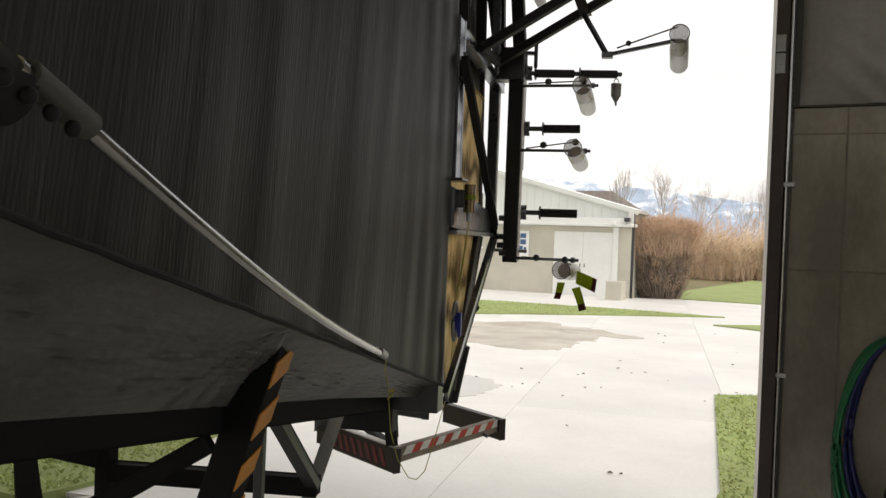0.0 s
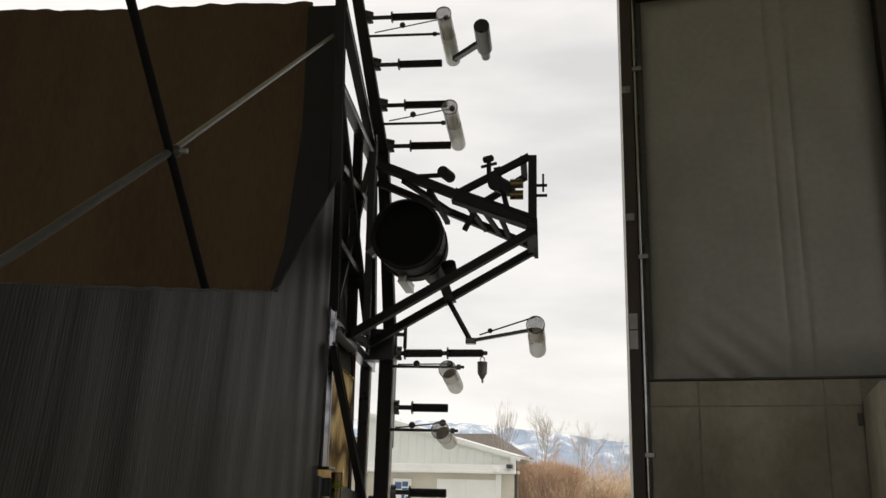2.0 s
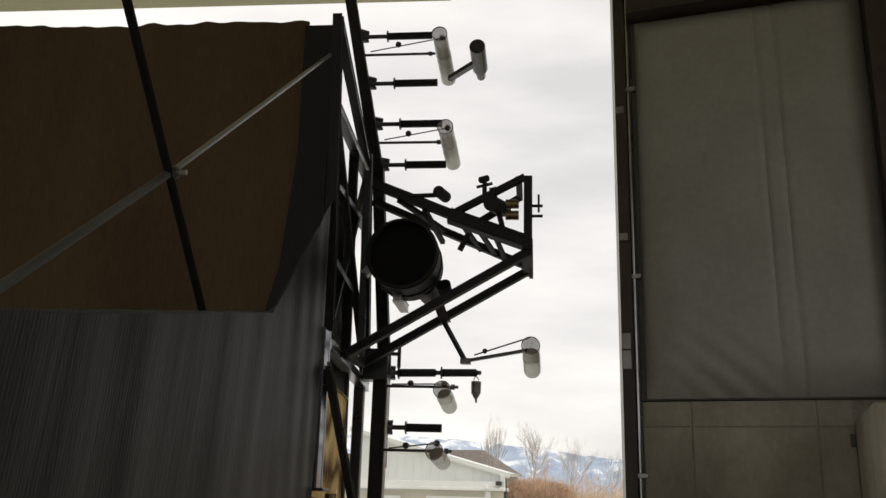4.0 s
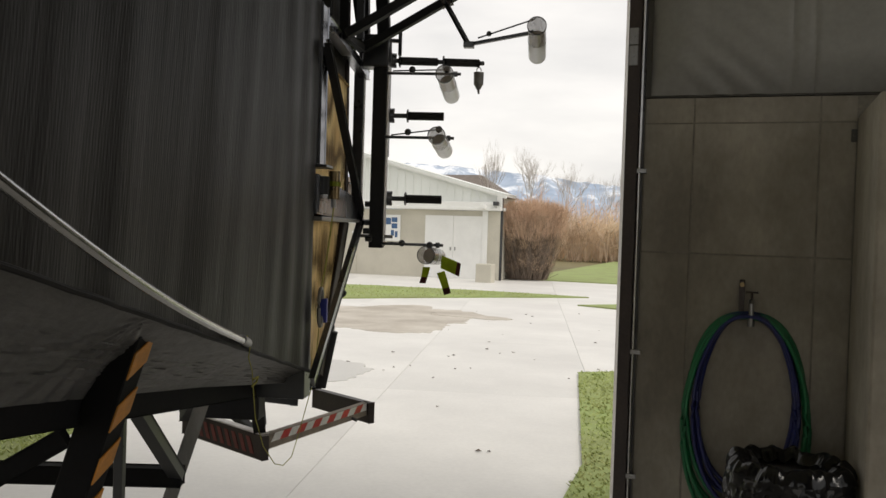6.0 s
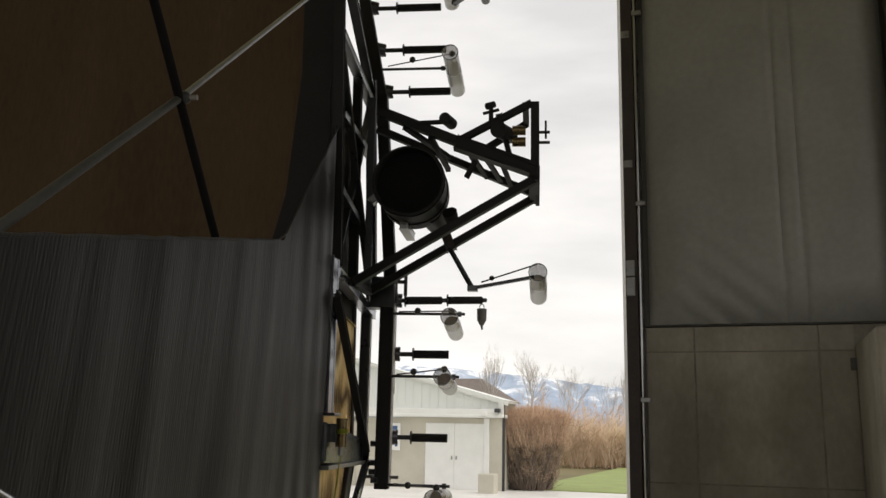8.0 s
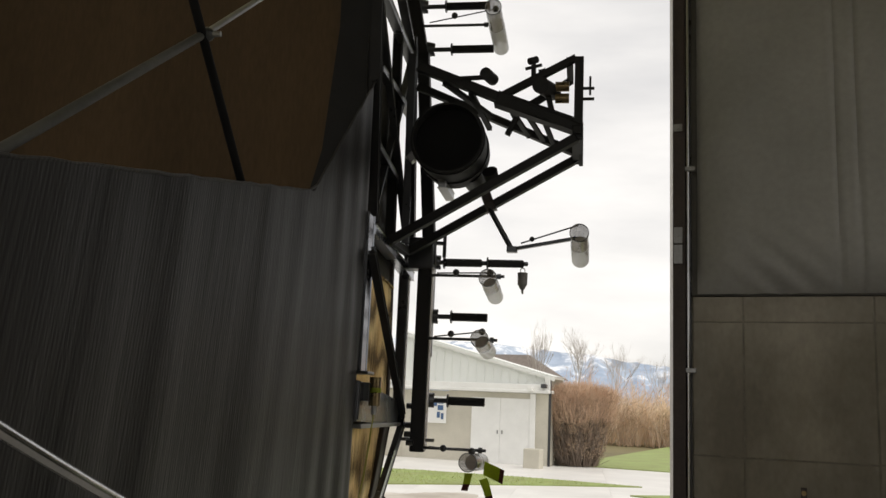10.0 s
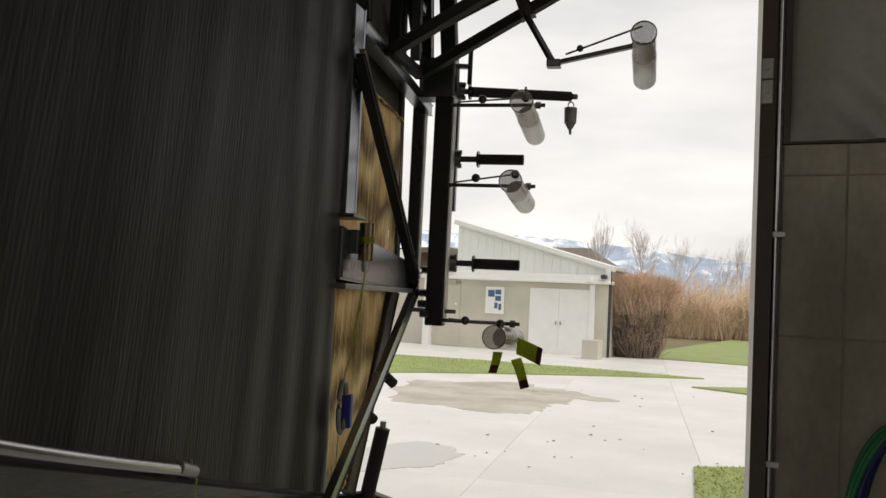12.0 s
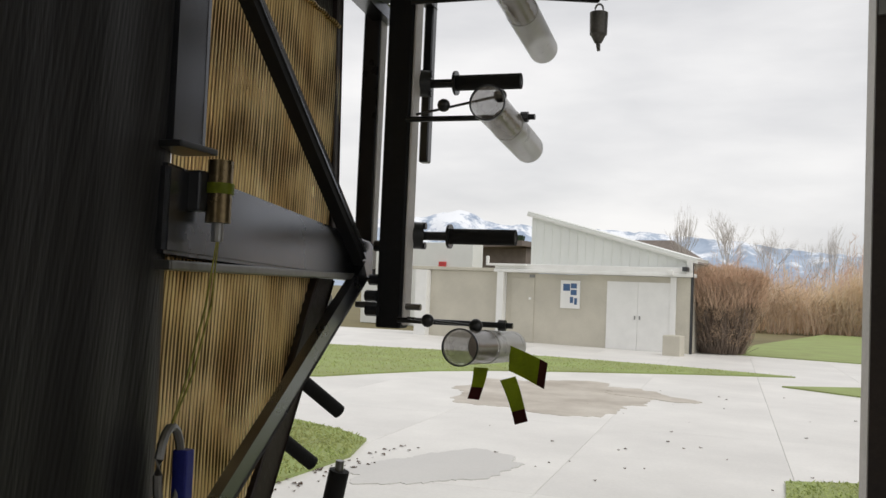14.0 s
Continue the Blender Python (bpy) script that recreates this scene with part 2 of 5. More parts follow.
LEAF_LITTER = material("brown_dead_leaves", (0.1, 0.06, 0.035), 0.9, 0, 0.3, 9, 60, 0)
GRASS = material("mown_spring_grass", (0.27, 0.34, 0.12), 0.9, 0, 0.25, 0.8, 22, 0.3, 40, (1, 1, 1), (0.235, 0.27, 0.1))
BLADE = material("grass_blade_green", (0.4, 0.48, 0.17), 0.8, 0, 0.3, 0.9, 30, 0, 40, (1, 1, 1), (0.36, 0.38, 0.15))
FIELD = material("dry_field", (0.2, 0.17, 0.08), 0.95, 0, 0.3, 0.05, 2, 0.3, 9)
DARK_WALL = material("dark_metal_lining", (0.12, 0.115, 0.105), 0.7, 0, 0.2, 1.2, 30, 0.1)
LINING = material("pale_vinyl_lining", (0.74, 0.71, 0.64), 0.6, 0, 0.1, 1.2, 30, 0.1)
HEADER_PAINT = material("cream_painted_fascia", (0.66, 0.63, 0.5), 0.6, 0, 0.1, 2, 40, 0.05)


def mountain_material():
    """Blue-grey rock and forest below, broken snow above, all paled and blued for haze."""
    m = material("hazed_snowy_mountain", (0.41, 0.48, 0.58), 1, 0, 0.15, 0.005, 0.04, 0, 1, (1, 1, 1), (0.33, 0.4, 0.52))
    n, l = m.node_tree.nodes, m.node_tree.links
    b = n["Principled BSDF"]
    old = b.inputs["Base Color"].links[0].from_socket
    co, sep, nz = n.new("ShaderNodeTexCoord"), n.new("ShaderNodeSeparateXYZ"), n.new("ShaderNodeTexNoise")
    l.new(co.outputs["Object"], sep.inputs["Vector"])
    l.new(co.outputs["Object"], nz.inputs["Vector"])
    nz.inputs["Scale"].default_value, nz.inputs["Detail"].default_value, nz.inputs["Roughness"].default_value = 0.011, 9, 0.72
    high, add, ramp, mix = n.new("ShaderNodeMapRange"), n.new("ShaderNodeMath"), n.new("ShaderNodeValToRGB"), n.new("ShaderNodeMix")
    high.inputs["From Min"].default_value, high.inputs["From Max"].default_value = 60, 190
    high.inputs["To Min"].default_value, high.inputs["To Max"].default_value = -0.07, 0.07
    l.new(sep.outputs["Z"], high.inputs["Value"])
    l.new(high.outputs["Result"], add.inputs[0])
    l.new(nz.outputs["Fac"], add.inputs[1])
    ramp.color_ramp.elements[0].position, ramp.color_ramp.elements[1].position = 0.51, 0.6
    l.new(add.outputs["Value"], ramp.inputs["Fac"])
    mix.data_type = "RGBA"
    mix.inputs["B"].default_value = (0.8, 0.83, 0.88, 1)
    l.new(ramp.outputs["Color"], mix.inputs["Factor"])
    l.new(old, mix.inputs["A"])
    l.new(mix.outputs["Result"], b.inputs["Base Color"])
    b.inputs["Specular IOR Level"].default_value = 0
    return m


MOUNTAIN = mountain_material()


# ---- building helpers ----
def add_box(bm, lo, hi, bevel=0.0):
    r = bmesh.ops.create_cube(bm, size=1)
    lo, hi = Vector(lo), Vector(hi)
    for v in r["verts"]:
        v.co = Vector([lo[i] + (v.co[i] + 0.5) * (hi[i] - lo[i]) for i in range(3)])
    if bevel:
        bmesh.ops.bevel(bm, geom=list({e for v in r["verts"] for e in v.link_edges}), offset=bevel, segments=2, affect="EDGES", profile=0.6)


def add_bar(bm, p, q, w, h, up=(0, 0, 1), bevel=0.003):
    """A square bar from p to q, w across and h along up."""
    p, q = Vector(p), Vector(q)
    d = (q - p).normalized()
    up = Vector(up)
    if abs(d.dot(up)) > 0.97:
        up = Vector((1, 0, 0))
    s = d.cross(up).normalized()
    t = s.cross(d)
    r = bmesh.ops.create_cube(bm, size=1)
    L = (q - p).length
    for v in r["verts"]:
        c = v.co.copy()
        v.co = (p + q) / 2 + d * c.x * L + s * c.y * w + t * c.z * h
    if bevel:
        bmesh.ops.bevel(bm, geom=list({e for v in r["verts"] for e in v.link_edges}), offset=bevel, segments=1, affect="EDGES")


def add_rod(bm, p, q, r0, r1=None, seg=14, caps=True):
    p, q = Vector(p), Vector(q)
    r1 = r0 if r1 is None else r1
    m = Matrix.Translation((p + q) / 2) @ (q - p).to_track_quat("Z", "Y").to_matrix().to_4x4()
    bmesh.ops.create_cone(bm, cap_ends=caps, segments=seg, radius1=r0, radius2=r1, depth=(q - p).length, matrix=m)


def add_pipe(bm, pts, r, seg=8):
    """A round tube through points, closed at its ends."""
    rings = []
    for i, p in enumerate(pts):
        a, b = Vector(pts[max(i - 1, 0)]), Vector(pts[min(i + 1, len(pts) - 1)])
        d = (b - a).normalized()
        s = d.cross(Vector((0, 0, 1)))
        s = s.normalized() if s.length > 0.05 else d.cross(Vector((0, 1, 0))).normalized()
        t = s.cross(d)
        rings.append([bm.verts.new(Vector(p) + r * (math.cos(2 * math.pi * k / seg) * s + math.sin(2 * math.pi * k / seg) * t)) for k in range(seg)])
    for a, b in zip(rings, rings[1:]):
        for k in range(seg):
            bm.faces.new((a[k], a[(k + 1) % seg], b[(k + 1) % seg], b[k]))
    bm.faces.new(rings[0]), bm.faces.new(rings[-1])


def add_shell(bm, p, q, ro, ri, seg=28):
    """A hollow tube with wall thickness."""
    p, q = Vector(p), Vector(q)
    rot = (q - p).to_track_quat("Z", "Y").to_matrix()
    rings = []
    for base, r in ((p, ro), (q, ro), (q, ri), (p, ri)):
        rings.append([bm.verts.new(base + rot @ Vector((r * math.cos(2 * math.pi * k / seg), r * math.sin(2 * math.pi * k / seg), 0))) for k in range(seg)])
    for i in range(4):
        a, b = rings[i], rings[(i + 1) % 4]
        for k in range(seg):
            bm.faces.new((a[k], a[(k + 1) % seg], b[(k + 1) % seg], b[k]))


def add_grid(bm, f, us, vs, thick=None):
    """A sheet f(u, v); with thick, a second skin set back by that vector, closed round its rim."""
    def skin(off):
        return [[bm.verts.new(Vector(f(u, v)) + off) for v in vs] for u in us]
    g = skin(Vector((0, 0, 0)))
    nu, nv = len(us), len(vs)
    for i in range(nu - 1):
        for j in range(nv - 1):
            bm.faces.new((g[i][j], g[i + 1][j], g[i + 1][j + 1], g[i][j + 1]))
    if thick is not None:
        h = skin(Vector(thick))
        for i in range(nu - 1):
            for j in range(nv - 1):
                bm.faces.new((h[i][j + 1], h[i + 1][j + 1], h[i + 1][j], h[i][j]))
        rim = [(i, 0) for i in range(nu)] + [(nu - 1, j) for j in range(1, nv)] + [(i, nv - 1) for i in range(nu - 2, -1, -1)] + [(0, j) for j in range(nv - 2, 0, -1)]
        for (a, b), (c, d) in zip(rim, rim[1:] + rim[:1]):
            bm.faces.new((g[a][b], h[a][b], h[c][d], g[c][d]))


def add_prism(bm, poly, z0, z1):
    """A flat polygon in plan with height."""
    lo = [bm.verts.new((x, y, z0)) for x, y in poly]
    hi = [bm.verts.new((x, y, z1)) for x, y in poly]
    bm.faces.new(hi), bm.faces.new(lo[::-1])
    for k in range(len(poly)):
        j = (k + 1) % len(poly)
        bm.faces.new((lo[k], lo[j], hi[j], hi[k]))


def finish(bm, name, mat, smooth=False):
    bmesh.ops.recalc_face_normals(bm, faces=bm.faces)
    me = bpy.data.meshes.new(name)
    bm.to_mesh(me)
    bm.free()
    me.materials.append(mat)
    if smooth:
        for p in me.polygons:
            p.use_smooth = True
        me.set_sharp_from_angle(angle=radians(40))
    return me


def part(name, bm, mat, parent, label="", smooth=False):
    ob = new(name, finish(bm, name, mat, smooth))
    ob.parent = parent
    if label:
        ob["label"] = label
    return ob


def mesh_thing(name, bm, mat, label, category, kind="", smooth=False, group=""):
    return tagged(new(name, finish(bm, name, mat, smooth)), label, category, group, kind)


def B():
    return bmesh.new()


def bar_part(name, p, q, w, h, mat, parent, label="", up=(0, 0, 1)):
    bm = B()
    add_bar(bm, p, q, w, h, up)
    return part(name, bm, mat, parent, label)


def box_part(name, lo, hi, mat, parent, label="", bevel=0.003):
    bm = B()
    add_box(bm, lo, hi, bevel)
    return part(name, bm, mat, parent, label)


def rod_part(name, p, q, r, mat, parent, label="", r1=None, seg=14):
    bm = B()
    add_rod(bm, p, q, r, r1, seg)
    return part(name, bm, mat, parent, label, True)


def structure(name, lo, hi, mat, label, category, bevel=0.0):
    bm = B()
    add_box(bm, lo, hi, bevel)
    return mesh_thing(name, bm, mat, label, category, "structure")


# ---- the hangar ----
slab_floor = B()
add_prism(slab_floor, [(4, -6), (4, 4.62), (-3.75, 4.62), (-4.15, 3.6), (-9, 3.4), (-9, -6)], -0.15, -0.004)
mesh_thing("floor", slab_floor, FLOOR_CONC, "grey worn concrete hangar floor", "floor", "structure")
roof = B()
add_prism(roof, [(4.2, -6), (4.2, 4.8), (-0.2, 4.8), (-1.4, 5.57), (-9.2, 3.65), (-9.2, -6)], 5.7, 5.8)
mesh_thing("ceiling", roof, HEADER_PAINT, "cream painted roof deck running out over the wide door", "ceiling", "structure")
structure("wall_west", (-9.2, -6, 0), (-9, 5.2, 5.7), LINING, "pale vinyl lined hangar side wall", "wall")
# unseen open bay added to the side wall to brighten the telescope's flank
structure("wall_east", (4, -6, 0), (4.2, 0.9, 5.7), LINING, "pale vinyl lined hangar side wall", "wall")
structure("wall_east_pier", (4, 4.2, 0), (4.2, 4.75, 5.7), LINING, "pale lined pier beside the unseen side bay added for light", "wall")
structure("wall_east_lintel", (4, 0.9, 5.0), (4.2, 4.2, 5.7), LINING, "pale lined wall above the unseen side bay added for light", "wall")
structure("wall_east_sill", (4, 0.9, 0), (4.2, 4.2, 0.9), LINING, "pale lined wall below the unseen side bay added for light", "wall")
# the unseen far end is left open too, as added fill light
structure("wall_south", (-9, -6.2, 4.9), (4, -6, 5.7), LINING, "pale lined hangar end wall above a wide unseen opening added for light", "wall")
structure("wall_south_pier", (3.2, -6.2, 0), (4, -6, 4.9), LINING, "pale lined pier beside the unseen far opening added for light", "wall")
wall_north = structure("wall_north", (0.1, 4.5055, 0), (4, 4.75, 2.44), WALL_JOINT, "cast concrete stem wall beside the hangar door", "wall")
structure("wall_upper", (0.1, 4.5, 2.445), (4, 4.75, 5.7), DARK_WALL, "dark lined wall above the concrete stem wall", "wall")
PANEL_X, PANEL_Z = (0.1, 0.345, 0.935, 1.1), (0.0, 1.655, 2.31, 2.44)
for i in range(3):
    for j in range(3):
        bm = B()
        add_box(bm, (PANEL_X[i] + 0.004, 4.502, PANEL_Z[j] + 0.004), (PANEL_X[i + 1] - 0.004, 4.516, PANEL_Z[j + 1] - (0.004 if j < 1 else 0.0015)), 0.004)
        part("concrete_panel", bm, CONCRETE, wall_north)
pil = B()
add_box(pil, (1.1, 3.74, 0), (1.6, 4.5, 2.34), 0.014)
mesh_thing("pilaster", pil, CONCRETE, "raw cast concrete pilaster beside the hose", "pilaster", "structure")
# steel posts and dark header round the quilted bay
structure("bay_post", (1.33, 4.36, 2.455), (1.43, 4.5, 5.7), DARK_STEEL, "dark steel post beside the insulation", "post", 0.006)
structure("bay_header", (0.1, 4.36, 4.64), (1.325, 4.5, 4.8), DARK_STEEL, "dark steel beam above the insulation", "beam", 0.006)


def quilt(x, v):
    """Vinyl-faced insulation, bulging between its seams and creased at its foot."""
    s, h = (x - 0.128) / 1.195, (v - 2.452) / 2.18
    edge = min(s, 1 - s, 0.18) / 0.18
    foot = min(h, 0.09) / 0.09
    top = min(1 - h, 0.06) / 0.06
    bulge = 0.09 * math.sin(edge * math.pi / 2) ** 0.7 * math.sin(foot * math.pi / 2) ** 0.8 * math.sin(top * math.pi / 2) ** 0.8
    seam = sum(math.exp(-((x - c + 0.02 * (h - 0.5)) / 0.011) ** 2) for c in (0.79, 0.885)) * 0.012
    crease = 0.015 * math.exp(-h * 10) * math.sin(46 * (x * 0.8 + v * 0.95)) * math.exp(-((x - 0.52) / 0.22) ** 2)
    return x, 4.49 - bulge + seam + crease + 0.005 * noise.noise(Vector((x * 3, v * 1.6, 2))), v


q = B()
add_grid(q, quilt, [0.128 + 1.195 * i / 90 for i in range(91)], [2.452 + 2.18 * i / 110 for i in range(111)])
mesh_thing("insulation_blanket", q, VINYL, "grey vinyl insulation blanket bulging between seams", "insulation", "structure", True)

# door jamb: dark channel, pale trim, conduit
jamb = tagged(new("door_jamb"), "dark steel door jamb with pale outer trim", "door jamb", "", "structure")
box_part("channel", (0.012, 4.44, 0), (0.074, 4.6, 5.7), DARK_STEEL, jamb)
b = B()
add_prism(b, [(-0.034, 4.72), (-0.034, 4.672), (-0.006, 4.602), (0.09, 4.602), (0.09, 4.72)], 0, 5.7)
part("trim", b, TRIM_PALE, jamb, "pale aluminium trim, chamfered outwards")
box_part("liner", (0.076, 4.47, 0), (0.1, 4.6, 5.7), BLACK_STEEL, jamb)
for z0, z1 in ((2.60, 2.70), (2.705, 2.79), (3.30, 3.34), (4.05, 4.09)):
    b = B()
    add_box(b, (0.018, 4.428, z0), (0.062, 4.44, z1), 0.003)
    add_rod(b, (0.04, 4.42, (z0 + z1) / 2), (0.04, 4.43, (z0 + z1) / 2), 0.008)
    part("bracket", b, GREY_STEEL, jamb, "grey steel bracket")
conduit = tagged(new("conduit"), "thin silver metal conduit running up the door jamb", "conduit")
rod_part("pipe", (0.085, 4.455, 0.0), (0.085, 4.455, 5.68), 0.0095, SILVER, conduit)
for z in (0.5, 1.14, 2.065, 3.1, 4.2):
    b = B()
    add_box(b, (0.073, 4.443, z - 0.012), (0.125, 4.468, z + 0.012), 0.003)
    part("clip", b, GREY_STEEL, conduit, "steel conduit clip")

# ---- things by the wall ----
plate = B()
add_box(plate, (1.072, 4.482, 2.215), (1.098, 4.5, 2.275), 0.004)
add_rod(plate, (1.085, 4.472, 2.245), (1.085, 4.484, 2.245), 0.006, None, 8)
mesh_thing("wall_bracket", plate, DARK_GREY_ROD, "small dull grey steel bracket fixed on the concrete wall", "bracket")

bib = tagged(new("hose_tap"), "weathered metal hose tap on the concrete wall", "tap")
bib.location = (0.64, 4.5, 1.4)
b = B()
add_bar(b, (-0.035, -0.012, -0.06), (-0.035, -0.012, 0.13), 0.022, 0.02)
part("wall_bracket", b, DARK_STEEL, bib, "dark steel bracket")
rod_part("knob", (-0.035, -0.03, 0.11), (-0.035, 0.0, 0.11), 0.012, BRASS, bib)
b = B()
add_pipe(b, [(0.012, 0, 0.03), (0.012, -0.05, 0.03), (0.012, -0.075, 0.015), (0.012, -0.08, -0.03)], 0.012, 10)
part("spout", b, GREY_STEEL, bib, "dull grey spout", True)
b = B()
add_rod(b, (0.012, -0.05, 0.03), (0.012, -0.05, 0.075), 0.006)
add_bar(b, (-0.015, -0.05, 0.075), (0.04, -0.05, 0.075), 0.012, 0.008)
part("handle", b, DARK_STEEL, bib, "dark tap handle")
rod_part("coupling", (0.012, -0.08, -0.09), (0.012, -0.08, -0.03), 0.017, GREY_STEEL, bib)


def hose(name, mat, loops, label, seed):
    rng = random.Random(seed)
    ob = tagged(new(name), label, "hose")
    ob.location = (0.64, 4.5, 1.37)
    for k, (w, h, off) in enumerate(loops):
        pts = []
        for i in range(57):
            a = 2 * math.pi * i / 56
            x, z = math.copysign(abs(math.sin(a)) ** 0.8, math.sin(a)), math.cos(a)
            wide = w * (1.0 - 0.05 * z) * (1 + 0.006 * rng.random())
            pts.append((wide * x + 0.006 * math.sin(3 * a + k), -0.03 - off - 0.012 * (1 - z), (z - 1) * h / 2 - 0.004 * k))
        b = B()
        add_pipe(b, pts, 0.0105, 9)
        part("coil", b, mat, ob, "", True)
    return ob


hose("garden_hose", HOSE_GREEN, [(0.285, 0.98, 0.0), (0.277, 1.04, 0.022), (0.27, 0.93, 0.04), (0.29, 1.08, 0.012), (0.275, 1.0, 0.055)], "green rubber garden hose coiled on the wall tap", 3)
hose("garden_hose", HOSE_BLUE, [(0.245, 0.9, 0.012), (0.232, 0.95, 0.03), (0.224, 0.87, 0.05), (0.238, 0.93, 0.06), (0.216, 0.84, 0.02)], "dark blue hose coiled inside the green one", 5)

bin_ = tagged(new("rubbish_bin"), "grey rubbish bin lined with a shiny black bag", "bin")
bin_.location = (0.83, 3.93, 0)
b = B()
add_rod(b, (0, 0, 0), (0, 0, 0.73), 0.2, 0.25, 32)
part("drum", b, BIN_PLASTIC, bin_, "grey plastic drum", True)


def bag(a, v):
    crumple = noise.noise(Vector((math.cos(a) * 4, math.sin(a) * 4, v * 4))) + 0.6 * abs(noise.noise(Vector((math.cos(a) * 9, math.sin(a) * 9, v * 9)))) + 0.12 * abs(noise.noise(Vector((math.cos(a) * 20, math.sin(a) * 20, v * 16))))
    r = 0.256 + 0.012 * math.sin(9 * a) * v + 0.022 * crumple
    z = 0.475 + 0.34 * v
    if v > 0.8:
        r -= 0.1 * (v - 0.8) / 0.2
        z = 0.475 + 0.34 * 0.8 + 0.05 * math.sin((v - 0.8) / 0.2 * math.pi) + 0.03 * noise.noise(Vector((math.cos(a) * 5, math.sin(a) * 5, 0)))
    return r * math.cos(a), r * math.sin(a), z


b = B()
add_grid(b, bag, [2 * math.pi * i / 180 for i in range(181)], [i / 44 for i in range(45)])
add_rod(b, (0, 0, 0.67), (0, 0, 0.705), 0.2, 0.2, 32)
part("bag", b, BAG, bin_, "crumpled shiny black bag", True)

# ---- the big telescope, in its own axes: x out of its side, y along it, z up ----
TURNED = math.degrees(math.atan(0.235))
scope = tagged(new("telescope"), "large black steel framed telescope draped in ribbed black cloth", "telescope")
scope.matrix_world = pose(-0.146, 0, 0, 0, 0, TURNED)


def cloth_top(u):
    return 2.11 + 0.213 * (u - 0.63) if u < 1.93 else 2.387 + (u - 1.93) * (2.955 - 2.387) / 0.63


def cloth_foot(u):
    return 1.74 - 0.24 * (u - 0.5)


def cloth(u, v):
    z = cloth_foot(u) + v * (cloth_top(u) - cloth_foot(u))
    w = u - 0.16 * z
    rib = 0.0003 * noise.noise(Vector((w * 85, z * 1.3, 0))) + 0.00025 * noise.noise(Vector((w * 150, z * 0.8, 5)))
    fold = 0.010 * noise.noise(Vector((u * 2.6, z * 0.7, 4))) + 0.005 * noise.noise(Vector((w * 9, z * 0.9, 9))) + 0.003 * math.sin(u * 40 + 0.6 * z) * max(0.0, (u - 1.95) / 0.5)
    turn = -0.03 * max(0.0, (u - 2.47) / 0.1) ** 2
    return 0.004 + rib + fold + turn, u, z


b = B()
add_grid(b, cloth, [0.1 + 2.465 * i / 1000 for i in range(1001)], [i / 14 for i in range(15)], (-0.004, 0, 0))
part("side_cloth", b, CLOTH, scope, "black ribbed cloth, slightly shiny", True)


def sag(u, v):
    """The loose lower sheet between the cloth's foot and the side beam."""
    z1, z0 = cloth_foot(u) + 0.004, 1.562 - 0.138 * u
    z = z0 + v * (z1 - z0)
    depth = 0.165 * (1 - v) * min(1, (z1 - z0) / 0.1) + 0.015 * math.sin(math.pi * v)
    pull = 0.003 * math.sin(math.atan2(z - 1.55, u - 1.28) * 14) * math.exp(-((u - 1.28) ** 2) / 0.16)
    return -0.002 - depth + pull + 0.006 * noise.noise(Vector((u * 2.5, v * 1.5, 7))) + (0.006 * noise.noise(Vector((u * 9 + v * 14, v * 34 - u * 8, 3))) + 0.002 * noise.noise(Vector((u * 40, v * 30, 3)))) * min(1, 4 * v * (1 - v)), u, z


b = B()
add_grid(b, sag, [0.1 + 2.42 * i / 320 for i in range(321)], [i / 48 for i in range(49)], (-0.003, 0, 0))
part("lower_sheet", b, SAG_CLOTH, scope, "loose sagging black sheet", True)
b = B()
add_pipe(b, [(0.004 + 0.004 * math.sin(u * 31), u, cloth_foot(u)) for u in [0.1 + 0.08 * i for i in range(31)]], 0.006, 8)
part("hem", b, BLACK_MATT, scope, "dark stitched hem", True)
b = B()
add_pipe(b, [(0.004, u, cloth_top(u) + 0.0015 * math.sin(u * 60)) for u in [0.1 + 0.06 * i for i in range(42)]], 0.0035, 8)
part("top_hem", b, CLOTH, scope, "", True)
# block added to stop daylight showing between sheet and beam
box_part("corner_filler", (-0.19, 2.5, 1.165), (-0.012, 2.585, 1.3), BLACK_STEEL, scope, "dark filler block added to close a bright gap", 0.006)
bar_part("side_beam", (-0.2, 0.05, 1.527), (-0.2, 2.95, 1.138), 0.06, 0.064, DEEP_BLACK, scope, "matt black side beam")


# brown end board seen over the cloth, with an uneven top
def board(n, v):
    top = 3.70 - 0.012 * n + 0.02 * noise.noise(Vector((n * 4, 0, 3))) + 0.012 * noise.noise(Vector((n * 13, 0, 5)))
    z = 1.3 + v * (top - 1.3)
    return n, 2.62 + 0.03 * noise.noise(Vector((n * 1.4, z * 0.6, 1))), z


b = B()
add_grid(b, board, [-3.2 + 3.04 * i / 110 for i in range(111)], [i / 40 for i in range(41)], (0, 0.012, 0))
part("end_cloth", b, BROWN_BOARD, scope, "dim brown cloth across the far end", True)
# black sheet in place of the side wall's inside, which lies in shadow
b = B()
vs = [b.verts.new(c) for u in (2.59, 2.612) for c in ((-0.30, u, 1.25), (-0.055, u, 1.25), (-0.06, u, 2.45), (-0.012, u, 2.6), (-0.01, u, 3.1), (-0.05, u, 3.665), (-0.165, u, 3.665), (-0.155, u, 3.16), (-0.19, u, 2.7), (-0.25, u, 2.45))]
b.faces.new(vs[:10]), b.faces.new(vs[10:])
for k in range(10):
    b.faces.new((vs[k], vs[(k + 1) % 10], vs[10 + (k + 1) % 10], vs[10 + k]))
